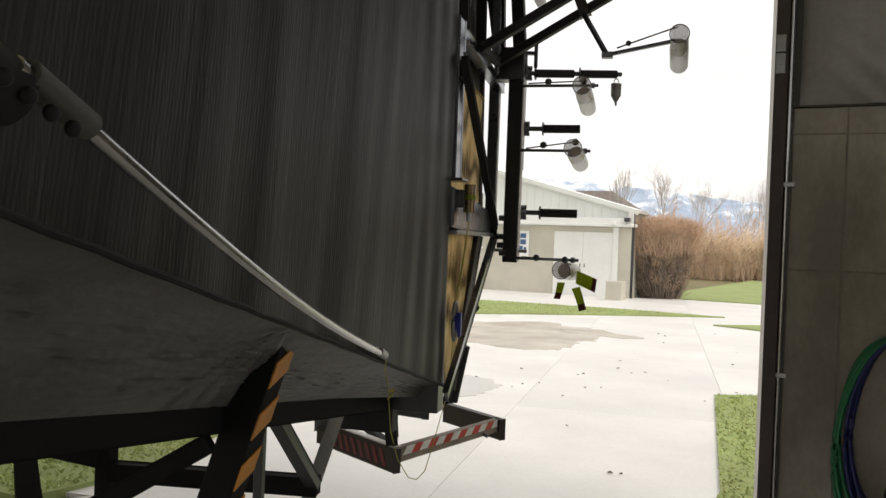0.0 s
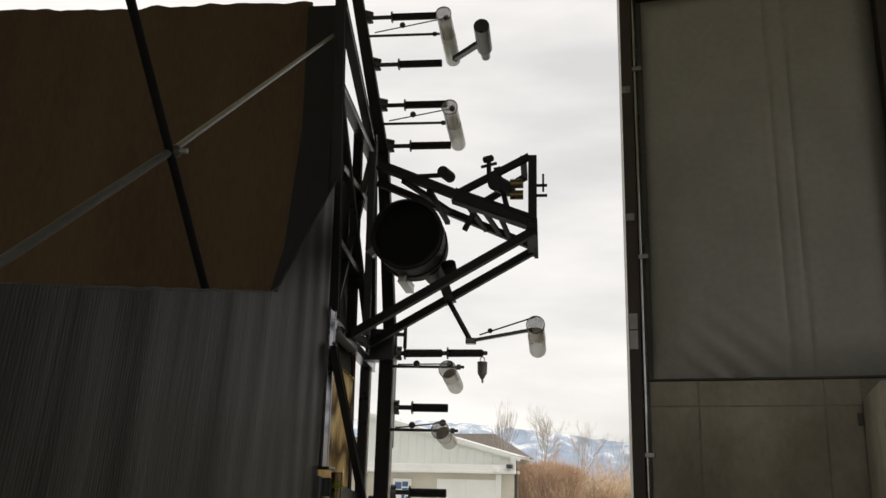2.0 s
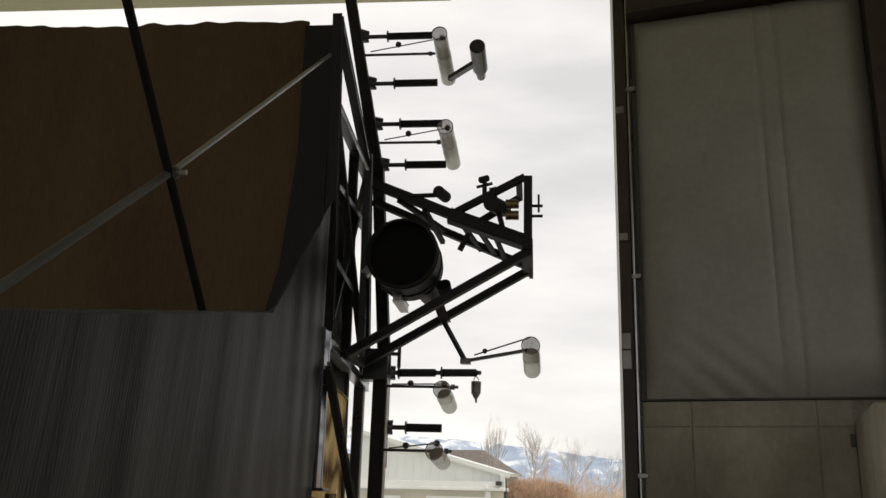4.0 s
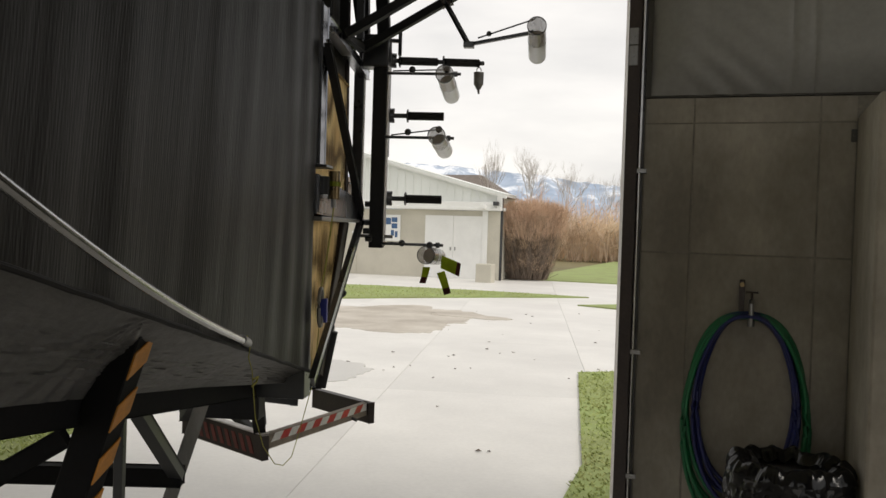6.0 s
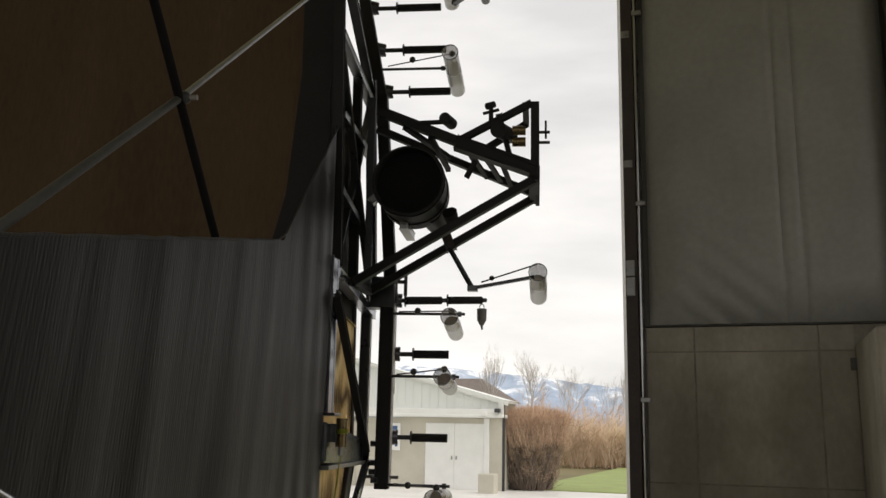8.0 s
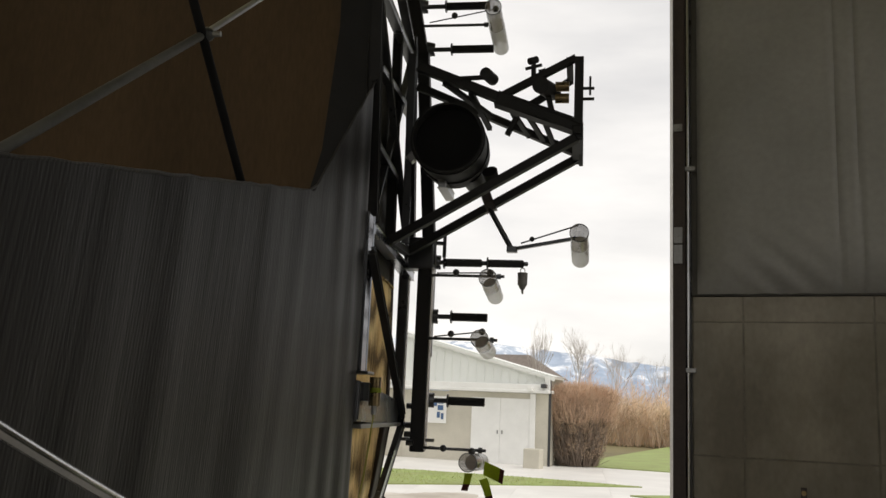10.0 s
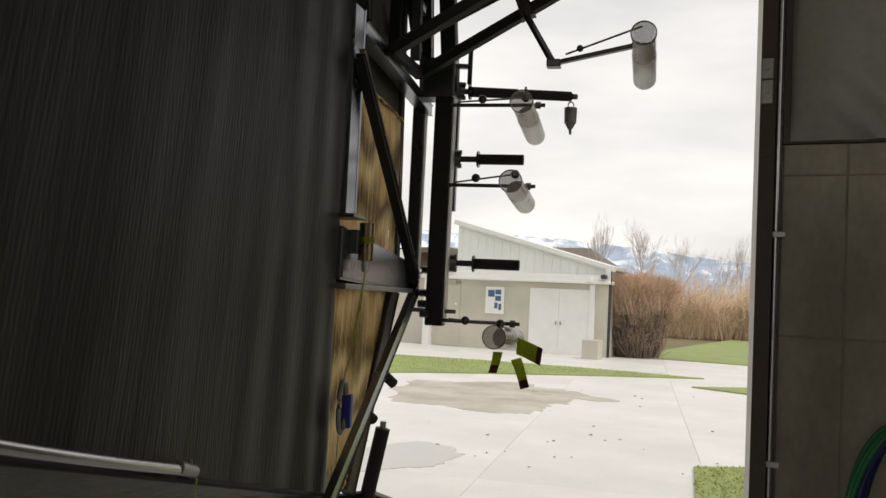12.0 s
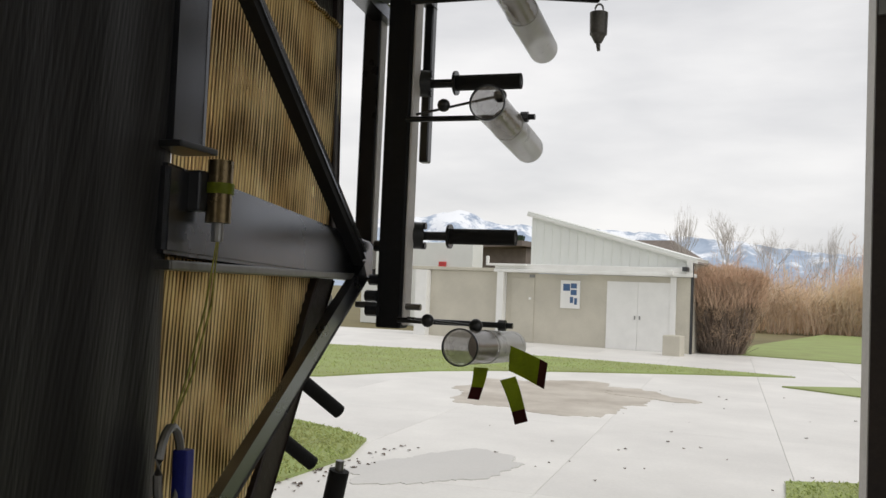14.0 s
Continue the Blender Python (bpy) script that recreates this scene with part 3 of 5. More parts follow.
part("corner_shade", b, BLACK_MATT, scope, "matt black sheet standing in for the side wall's shaded inside")
# far side and floor of the cage
box_part("far_side", (-3.24, 0.0, 1.2), (-3.2, 2.62, 3.4), BLACK_MATT, scope)

# rods across the opening
rod_part("truss_rod", (-0.03, 1.515, 2.3), (-0.03, 0.78, 2.962), 0.0095, DEEP_BLACK, scope)
rod_part("truss_rod", (-0.03, 1.262, 2.541), (-0.03, 2.482, 3.475), 0.0068, GREY_STEEL, scope, "silver truss rod")
# lower half of the same rod, its shade put into a darker grey
rod_part("truss_rod", (-0.032, 1.262, 2.541), (-0.032, 0.42, 1.925), 0.0085, DARK_GREY_ROD, scope, "lower half of the silver truss rod, darkened for shade")
b = B()
bmesh.ops.create_uvsphere(b, u_segments=14, v_segments=8, radius=0.0145, matrix=Matrix.Translation((-0.024, 1.263, 2.541)))
joint = part("joint", b, BLACK_STEEL, scope, "", True)
rod_part("joint_pin", (-0.034, 1.263, 2.541), (0.004, 1.263, 2.541), 0.006, GREY_STEEL, joint, seg=8)

# silver strut along the lower cloth with its clamp
p0, p1 = Vector((0.165, 0.32, 1.858)), Vector((0.012, 1.82, 1.44))
b = B()
add_pipe(b, [p0.lerp(p1, k / 24) - Vector((0, 0, 0.026 * math.sin(math.pi * k / 24))) for k in range(25)], 0.009, 16)
strut = part("strut", b, SILVER, scope, "slightly bowed silver aluminium strut", True)
rod_part("sleeve", p0 + (p1 - p0) * 0.01, p0 + (p1 - p0) * 0.075 - Vector((0, 0, 0.003)), 0.0145, DARK_GREY_ROD, strut, "grey clamp sleeve")
b = B()
add_rod(b, p0 + Vector((-0.03, -0.09, 0.012)), p0 + Vector((-0.02, 0.02, -0.02)), 0.036, 0.03, 22)
part("clamp", b, BLACK_MATT, strut, "ribbed black clamp", True)
for k in range(4):
    b = B()
    q0 = p0 + (p1 - p0) * (-0.02 + 0.022 * k) + Vector((0.012, 0, -0.024))
    bmesh.ops.create_uvsphere(b, u_segments=10, v_segments=6, radius=0.008, matrix=Matrix.Translation(q0))
    part("bolt", b, BLACK_MATT, strut, "", True)
b = B()
add_rod(b, p1 - (p1 - p0) * 0.03, p1 + (p1 - p0) * 0.012, 0.0115)
part("end_cap", b, GREY_STEEL, strut, "", True)
b = B()
add_pipe(b, [(0.01, 1.83, 1.455), (0.014, 1.845, 1.42), (0.008, 1.853, 1.396), (0.013, 1.87, 1.36), (0.01, 1.886, 1.333), (0.01, 1.917, 1.229), (0.01, 1.994, 1.136), (0.01, 2.106, 1.059), (0.01, 2.195, 1.031), (0.01, 2.287, 1.033), (0.01, 2.38, 1.098), (0.01, 2.478, 1.177), (0.01, 2.548, 1.227), (0.02, 2.53, 1.32), (0.03, 2.51, 1.40)], 0.0014, 6)
part("cord", b, CORD, scope, "frayed yellow-green cord", True)
b = B()
add_pipe(b, [(0.012, 1.886, 1.335), (0.02, 1.90, 1.34), (0.014, 1.905, 1.325), (0.008, 1.888, 1.316)], 0.003, 6)
part("knot", b, CORD, scope, "", True)

# warning post: black square tube with orange bands on its outer face
top, foot = Vector((-0.085, 1.385, 1.515)), Vector((-0.565, 1.385, 0.0))
post = bar_part("warning_post", foot, top, 0.07, 0.072, DEEP_BLACK, scope, "black post with slanting orange bands", (0, 1, 0))
axis = (top - foot).normalized()
side = Vector((0, 1, 0))
out = side.cross(axis).normalized()
out = out if out.x > 0 else -out
side = axis.cross(out)
for k in range(12):
    c0 = top - axis * (0.035 + 0.112 * k) + out * 0.0355
    b = B()
    vs = []
    for dz, e in ((0, 0), (0.003, 1)):
        for s, a in ((-0.034, 0.0), (0.034, 0.03), (0.034, -0.026), (-0.034, -0.056)):
            vs.append(b.verts.new(c0 + side * s * (1 if side.y > 0 else -1) + axis * a + out * dz))
    for f in ((0, 1, 2, 3), (4, 5, 6, 7), (0, 1, 5, 4), (1, 2, 6, 5), (2, 3, 7, 6), (3, 0, 4, 7)):
        b.faces.new([vs[i] for i in f])
    part("orange_band", b, ORANGE_TAPE, post, "orange warning band")

# under-frame
UNDER = [
    ((-0.3, 2.38, 1.19), (-0.64, 2.26, 0.0), 0.036, GREY_STEEL), ((-0.3, 1.88, 1.25), (-0.3, 2.18, 0.985), 0.034, BLACK_STEEL), ((-0.3, 1.8, 1.28), (-0.3, 1.79, 0.0), 0.024, BLACK_STEEL),
    ((-0.29, 2.18, 0.985), (-0.95, 2.1, 0.985), 0.05, DEEP_BLACK), ((-0.3, 1.53, 1.25), (-0.7, 1.45, 1.0), 0.04, DEEP_BLACK),
    ((-1.6, 2.5, 1.12), (-0.7, 1.45, 1.05), 0.05, DEEP_BLACK), ((-0.7, 1.45, 1.05), (-0.7, 1.45, 0.0), 0.06, DEEP_BLACK), ((-1.5, 1.5, 1.0), (-0.7, 1.45, 1.02), 0.05, DEEP_BLACK),
    ((-1.9, 2.4, 1.0), (-0.95, 2.1, 1.02), 0.05, DEEP_BLACK), ((-2.4, 2.5, 1.15), (-2.4, 2.5, 0.0), 0.07, DEEP_BLACK), ((-0.95, 2.1, 1.1), (-0.95, 2.1, 0.0), 0.05, DEEP_BLACK),
    ((-0.2, 2.57, 1.22), (-0.4, 3.3, 0.87), 0.045, DEEP_BLACK), ((-0.35, 2.5, 1.18), (-0.85, 3.6, 0.84), 0.045, DEEP_BLACK), ((-0.43, 3.4, 0.82), (-0.7, 3.85, 0.80), 0.03, DEEP_BLACK), ((-0.5, 2.6, 1.17), (-0.47, 4.1, 0.83), 0.035, DEEP_BLACK),
]
for p, q, w, mat in UNDER:
    bar_part("frame_bar", p, q, w, w, mat, scope)
box_part("counterweight", (-0.42, 2.62, 1.06), (-0.2, 2.7, 1.2), BLACK_MATT, scope, "black steel counterweight plate", 0.006)
b = B()
add_rod(b, (-0.75, 2.05, 0.17), (-0.62, 2.05, 0.17), 0.17, 0.17, 32)
part("wheel", b, RUBBER, scope, "black rubber wheel", True)

# striped bumper
bump = new("bumper")
bump.parent = scope
bump["label"] = "bumper of boards taped in red and white"
a0, a1, a2, a3 = Vector((-0.86, 3.64, 0.86)), Vector((-0.37, 3.255, 0.86)), Vector((-0.085, 4.05, 0.86)), Vector((-0.42, 4.34, 0.86))


def taped_board(p, q, thick, high, mat, label):
    """An upright board below the line p to q."""
    return bar_part("board", p - Vector((0, 0, high / 2)), q - Vector((0, 0, high / 2)), thick, high, mat, bump, label)


def bands(p, q, count, share, low, high, slant, mats, out, name):
    """Slanting bands on the upright face of a board."""
    d, n = (q - p).normalized(), (q - p).length
    for k in range(count):
        g = B()
        x0 = n * k / count
        x1 = x0 + n / count * share
        vs = [g.verts.new(p + d * min(x + sl, n) + Vector((0, 0, z)) + out * e) for e in (0.0, 0.002) for x, z, sl in ((x0, low, 0), (x1, low, 0), (x1, high, slant), (x0, high, slant))]
        for f in ((0, 1, 2, 3), (4, 5, 6, 7), (0, 1, 5, 4), (1, 2, 6, 5), (2, 3, 7, 6), (3, 0, 4, 7)):
            g.faces.new([vs[i] for i in f])
        part(name, g, mats[k % len(mats)], bump)


d1, d2 = (a1 - a0).normalized(), (a2 - a1).normalized()
o1, o2 = Vector((d1.y, -d1.x, 0)), Vector((d2.y, -d2.x, 0))
taped_board(a0, a1 + d1 * 0.012, 0.03, 0.105, DARK_STEEL, "dark board with red bands darkened for its shaded face")
taped_board(a1 + d2 * 0.017, a2, 0.028, 0.062, WOOD_EDGE, "worn board with red and white tape")
taped_board(a3, a2 + Vector((0.03, -0.026, 0)), 0.032, 0.1, DARK_STEEL, "dark end board")
bar_part("top_edge", a0 + Vector((0, 0, 0.003)), a1 + d1 * 0.012 + Vector((0, 0, 0.003)), 0.03, 0.006, TRIM_PALE, bump, "pale worn top edge")
# bands on the shaded face, their shade put into the darker red
bands(a0 + d1 * 0.1 + o1 * 0.0155, a1 - d1 * 0.015 + o1 * 0.0155, 9, 0.5, -0.088, -0.02, -0.035, (SHADED_RED_TAPE,), o1, "red_band")
bands(a1 + d2 * 0.03 + o2 * 0.0145, a2 - d2 * 0.03 + o2 * 0.0145, 13, 1.0, -0.036, -0.002, 0.03, (WHITE_TAPE, RED_TAPE), o2, "tape_band")
b = B()
add_rod(b, a2 - d2 * 0.16 + Vector((0.0, 0, -0.05)), a2 - d2 * 0.16 + o2 * 0.04 + Vector((0, 0, -0.06)), 0.008, None, 8)
part("bolt", b, BLACK_STEEL, bump)

# gold corrugated boards behind the side frame
def corrugated(u0, u1, z0, z1, n, slant, steps):
    def f(u, v):
        z = z0 + v * (z1 - z0)
        uu = min(u, u0 + (u1 - u0) * (1 - slant * (1 - v)))
        return n + 0.0008 * math.sin(2 * math.pi * (u + 0.006 * noise.noise(Vector((u * 8, z * 6, 1)))) / 0.0098) + 0.0005 * noise.noise(Vector((u * 60, z * 25, 8))) + 0.004 * noise.noise(Vector((u * 5, z * 4, 3))), uu, z
    g = B()
    add_grid(g, f, [u0 + (u1 - u0) * i / steps for i in range(steps + 1)], [i / 40 for i in range(41)])
    return g


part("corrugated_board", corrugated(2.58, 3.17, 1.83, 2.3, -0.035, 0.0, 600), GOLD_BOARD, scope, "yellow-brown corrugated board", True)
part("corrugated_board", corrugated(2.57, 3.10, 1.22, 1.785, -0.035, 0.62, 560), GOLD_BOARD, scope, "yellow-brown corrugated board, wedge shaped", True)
part("corrugated_board", corrugated(2.58, 3.14, 2.296, 3.12, -0.044, 0.0, 300), GREY_SHEET, scope, "dark grey ribbed sheet", True)
b = B()
add_pipe(b, [(-0.03, 2.58 + 0.565 * k / 40, 2.292 + 0.014 * math.sin(math.pi * k / 40) + 0.002 * math.sin(1.7 * k)) for k in range(41)], 0.0045, 8)
part("rolled_edge", b, GOLD_BOARD, scope, "crinkled gold edge", True)

# side frame
FRAME = [
    ((0.0, 2.55, 1.93), (0.0, 2.545, 2.46), 0.08, 0.03, GLOSS_STEEL),
    ((-0.045, 3.165, 1.86), (-0.055, 3.13, 2.95), 0.024, 0.03, DARK_STEEL), ((-0.03, 3.11, 1.76), (-0.05, 2.83, 1.2), 0.03, 0.06, DARK_STEEL),
    ((-0.018, 3.31, 1.76), (-0.02, 3.315, 2.42), 0.035, 0.035, BLACK_STEEL), ((0.0, 2.6, 2.42), (0.0, 3.33, 2.365), 0.035, 0.035, GLOSS_STEEL),
    # upper brace doubled: glossy bar for its bright side, black for its dark face
    ((0.03, 2.526, 2.337), (0.03, 3.178, 1.807), 0.012, 0.019, GLOSS_STEEL), ((0.03, 2.514, 2.322), (0.03, 3.166, 1.792), 0.02, 0.019, BLACK_MATT), ((0.03, 3.19, 1.775), (0.03, 2.44, 1.235), 0.014, 0.04, GLOSS_STEEL),
    ((-0.06, 3.2, 1.72), (-0.06, 3.0, 1.6), 0.03, 0.03, GLOSS_STEEL),
    ((0.0, 2.62, 2.45), (0.0, 2.45, 3.62), 0.03, 0.03, BLACK_MATT), ((0.0, 3.31, 2.42), (0.0, 3.12, 3.35), 0.035, 0.035, BLACK_STEEL),
    ((0.0, 2.5, 3.28), (0.0, 3.16, 3.24), 0.03, 0.03, BLACK_STEEL), ((0.0, 2.55, 3.22), (0.02, 3.1, 2.5), 0.02, 0.02, BLACK_STEEL),
    ((0.0, 2.64, 2.5), (0.0, 3.1, 3.2), 0.02, 0.02, BLACK_STEEL), ((0.0, 2.46, 3.6), (0.0, 3.12, 3.3), 0.03, 0.03, BLACK_STEEL),
    ((0.0, 2.42, 3.75), (-0.05, 3.0, 4.3), 0.03, 0.03, BLACK_STEEL), ((0.0, 2.6, 2.72), (0.0, 3.2, 2.66), 0.025, 0.025, BLACK_STEEL),
    ((0.0, 2.6, 3.0), (0.0, 3.2, 3.02), 0.025, 0.025, BLACK_STEEL), ((0.04, 3.0, 2.45), (0.04, 2.96, 3.2), 0.022, 0.022, BLACK_STEEL), ((-0.008, 2.95, 2.42), (-0.022, 2.95, 3.3), 0.028, 0.03, BLACK_MATT),
]
# pale strip stands for skylight reflected on the upright's side face
bar_part("sky_glint_strip", (0.002, 3.31, 1.78), (0.0, 3.315, 2.40), 0.005, 0.03, TRIM_PALE, scope, "pale strip painted as the sky's reflection on the steel side", (0, 1, 0))
for p, q, w, h, m in FRAME:
    bar_part("frame_bar", p, q, w, h, m, scope)
b = B()
vs = [b.verts.new(c) for n in (-0.05, 0.02) for c in ((n, 2.50, 1.775), (n, 3.27, 1.75), (n, 3.27, 1.838), (n, 2.50, 1.905))]
for f in ((0, 1, 2, 3), (4, 5, 6, 7), (0, 1, 5, 4), (1, 2, 6, 5), (2, 3, 7, 6), (3, 0, 4, 7)):
    b.faces.new([vs[i] for i in f])
bmesh.ops.bevel(b, geom=b.edges[:], offset=0.006, segments=2, affect="EDGES")
mid = part("middle_beam", b, GLOSS_STEEL, scope, "glossy black middle beam")
box_part("lip", (-0.05, 2.5, 1.752), (0.032, 3.2, 1.766), GREY_STEEL, mid, "thin steel lip")
box_part("shelf_bracket", (-0.02, 2.49, 1.925), (0.045, 2.585, 1.935), BLACK_STEEL, scope)
for p in ((0.03, 3.25, 1.83), (0.03, 3.23, 1.755), (0.035, 3.2, 1.72), (0.05, 3.17, 1.69)):
    rod_part("bolt", p, (p[0] + 0.025, p[1], p[2]), 0.012, BLACK_STEEL, scope, seg=8)
# spirit weight strapped to the beam
vial = rod_part("vial", (0.05, 2.585, 1.825), (0.05, 2.585, 1.918), 0.019, BRASS, scope, "brass vial strapped to the beam")
rod_part("strap", (0.05, 2.585, 1.868), (0.05, 2.585, 1.884), 0.0215, GREEN_TAPE, vial, "green tape strap")
rod_part("nozzle", (0.05, 2.585, 1.797), (0.05, 2.585, 1.826), 0.009, GREY_STEEL, vial)
b = B()
add_box(b, (0.0, 2.55, 1.84), (0.04, 2.575, 1.9), 0.004)
part("clip", b, BLACK_STEEL, vial)
for du in (0.0, 0.014):
    b = B()
    add_pipe(b, [(0.05, 2.585 + du * 0.3, 1.80), (0.04, 2.58 + du, 1.7), (0.035, 2.55 + du, 1.60), (0.03, 2.525, 1.53)], 0.0016, 6)
    part("cord", b, CORD, scope, "thin pale cord", True)
hook = new("snap_hook")
hook.parent = scope
hook["label"] = "steel snap hook with a blue handle"
b = B()
add_pipe(b, [(0.03, 2.526 + 0.027 * math.cos(a), 1.468 + 0.062 * math.sin(a)) for a in [0.35 * k for k in range(19)]], 0.0065, 8)
part("ring", b, GREY_STEEL, hook, "", True)
box_part("handle", (0.022, 2.543, 1.415), (0.046, 2.563, 1.495), BLUE_PLASTIC, hook, "blue plastic handle")

# mast with grips, arms and tubes
mast = new("mast")
mast.parent = scope
mast["label"] = "black square mast with foam grips"
bar_part("lower_tube", (0.083, 3.235, 1.653), (0.083, 3.235, 2.44), 0.056, 0.05, BLACK_MATT, mast, up=(0, 1, 0))
bar_part("upper_tube", (0.10, 3.235, 2.40), (0.028, 3.235, 3.32), 0.05, 0.05, BLACK_MATT, mast, up=(0, 1, 0))
bar_part("upper_tube", (0.032, 3.235, 3.28), (-0.19, 3.235, 4.4), 0.05, 0.05, BLACK_MATT, mast, up=(0, 1, 0))
box_part("coupling", (0.012, 3.19, 2.38), (0.118, 3.28, 2.51), BLACK_STEEL, mast, "", 0.008)
# the mast's sky-lit side, painted as a pale strip
bar_part("sky_glint_strip", (0.1135, 3.24, 1.66), (0.1135, 3.24, 2.40), 0.006, 0.044, TRIM_PALE, mast, "pale strip painted as the sky's reflection on the steel side", (0, 1, 0))
bar_part("hanging_bar", (0.085, 3.40, 2.036), (0.085, 3.40, 2.45), 0.022, 0.028, BLACK_STEEL, mast, up=(0, 1, 0))
bar_part("hanger", (0.085, 3.25, 2.42), (0.085, 3.41, 2.42), 0.02, 0.03, BLACK_STEEL, mast)
rod_part("pivot_pin", (0.0, 3.23, 1.70), (0.15, 3.23, 1.70), 0.007, GREY_STEEL, mast)


def mast_n(z):
    return 0.11 if z < 2.45 else (0.125 - 0.08 * (z - 2.42) if z < 3.3 else 0.055 - 0.195 * (z - 3.3))


def grip(z, n1, u=3.29, double=False, rise=0.0, back=0.0):
    n0 = mast_n(z)
    g = rod_part("handle_bar", (n0, u, z), (n1, u + back, z + rise), 0.0098, BLACK_STEEL, mast)
    cut = n0 + (n1 - n0) * (0.36 if not double else 0.1)

    def at(n):
        k = (n - n0) / (n1 - n0)
        return Vector((n, u + back * k, z + rise * k))
    if double:
        m1 = n0 + (n1 - n0) * 0.48
        spans = ((cut, m1), (m1 + 0.03, n1 - 0.02))
    else:
        spans = ((cut, n1),)
    for a, c in spans:
        rod_part("foam_grip", at(a), at(c), 0.0172, RUBBER, g, "ribbed black foam grip", seg=18)
        rod_part("flange", at(a) - Vector((0.005, 0, 0)), at(a), 0.027, BLACK_STEEL, g, seg=20)
    rod_part("base_flange", (n0 - 0.02, u - 0.02, z), (n0 + 0.012, u, z), 0.03, BLACK_STEEL, g, seg=20)
    for dz in (-0.022, 0.022):
        rod_part("bolt", (n0 + 0.012, u, z + dz), (n0 + 0.024, u, z + dz), 0.008, BLACK_STEEL, g, seg=8)


for z, n1 in ((1.857, 0.338), (2.197, 0.337), (3.36, 0.323), (3.56, 0.30), (3.765, 0.272), (4.01, 0.24)):
    grip(z, n1)
grip(2.424, 0.474, 3.3, True, 0.046, 0.28)


def sight_tube(ring, end, z_arm, n_arm, arm=True, u_arm=3.2):
    """A clear tube with a frosted rear half, hung in a thin arm with a ball-ended lever."""
    ring, end = Vector(ring), Vector(end)
    t = new("sight_tube")
    t.parent = scope
    t["label"] = "clear plastic tube with a frosted rear half"
    half = ring.lerp(end, 0.42)
    g = B()
    add_shell(g, ring, half, 0.0325, 0.0306)
    part("front_half", g, TUBE_CLEAR, t, "clear plastic", True)
    g = B()
    add_shell(g, half, end, 0.0335, 0.031)
    part("rear_half", g, TUBE_FROST, t, "frosted plastic", True)
    g = B()
    add_shell(g, ring - (end - ring) * 0.008, ring + (end - ring) * 0.008, 0.0345, 0.032)
    part("rim", g, BLACK_STEEL, t, "black rim", True)
    g = B()
    add_rod(g, ring.lerp(end, 0.40), ring.lerp(end, 0.41), 0.03, 0.03, 28)
    part("inner_stop", g, TUBE_STOP, t, "pale translucent disc added to brighten the tube's inside")
    if arm:
        a0 = Vector((mast_n(z_arm), u_arm, z_arm))
        a1 = Vector((n_arm, u_arm, z_arm))
        rod_part("arm", a0, a1, 0.006, BLACK_STEEL, t, seg=10)
        clamp = ring.lerp(end, 0.25) + Vector((0, 0, 0.04))
        rod_part("lever", a0 + Vector((0.03, -0.02, 0.006)), clamp, 0.0028, BLACK_STEEL, t, seg=8)
        g = B()
        bmesh.ops.create_uvsphere(g, u_segments=12, v_segments=8, radius=0.0135, matrix=Matrix.Translation(a0.lerp(clamp, 0.45) + Vector((0, -0.02, 0.004))))
        part("ball", g, BLACK_STEEL, t, "", True)
        g = B()
        bmesh.ops.create_uvsphere(g, u_segments=12, v_segments=8, radius=0.0135, matrix=Matrix.Translation(clamp))
        part("clamp", g, BLACK_STEEL, t, "", True)
        rod_part("nut", a1 - Vector((0.03, 0, 0)), a1 - Vector((0.014, 0, 0)), 0.011, BLACK_STEEL, t, seg=6)


sight_tube((0.341, 3.008, 2.089), (0.334, 3.398, 2.068), 2.1, 0.39)
sight_tube((0.368, 2.973, 2.315), (0.354, 3.423, 2.302), 2.355, 0.41)
sight_tube((0.321, 2.963, 1.638), (0.325, 3.34, 1.622), 1.672, 0.36)
sight_tube((0.705, 2.815, 2.46), (0.709, 3.132, 2.418), 2.5, 0.7, False)
sight_tube((0.31, 3.0, 3.85), (0.312, 3.40, 3.835), 3.865, 0.27)
sight_tube((0.347, 3.0, 3.413), (0.347, 3.38, 3.40), 3.43, 0.32)
# little camera beside the top tube
b = B()
add_rod(b, (0.475, 3.0, 3.785), (0.475, 3.2, 3.785), 0.034, 0.034, 22)
add_rod(b, (0.475, 3.2, 3.785), (0.475, 3.28, 3.785), 0.026, 0.02, 18)
lens = part("guide_camera", b, BLACK_STEEL, scope, "small black camera on a bracket", True)
bar_part("bracket", (0.33, 3.3, 3.79), (0.455, 3.15, 3.785), 0.02, 0.02, BLACK_STEEL, lens)

# outer arm that carries the far tube
bar_part("drop_arm", (0.34, 3.1, 2.63), (0.452, 2.99, 2.43), 0.012, 0.012, BLACK_STEEL, scope)
bar_part("drop_clamp", (0.33, 3.1, 2.68), (0.36, 3.1, 2.6), 0.035, 0.04, DARK_STEEL, scope)
bar_part("reach_arm", (0.44, 2.985, 2.425), (0.69, 2.93, 2.462), 0.009, 0.012, BLACK_STEEL, scope)
rod_part("reach_lever", (0.49, 2.96, 2.447), (0.70, 2.9, 2.505), 0.003, BLACK_STEEL, scope, seg=8)
b = B()
bmesh.ops.create_uvsphere(b, u_segments=12, v_segments=8, radius=0.01, matrix=Matrix.Translation((0.53, 2.955, 2.462)))
part("ball", b, BLACK_STEEL, scope, "", True)
box_part("elbow", (0.435, 2.965, 2.415), (0.475, 3.0, 2.437), BLACK_STEEL, scope)

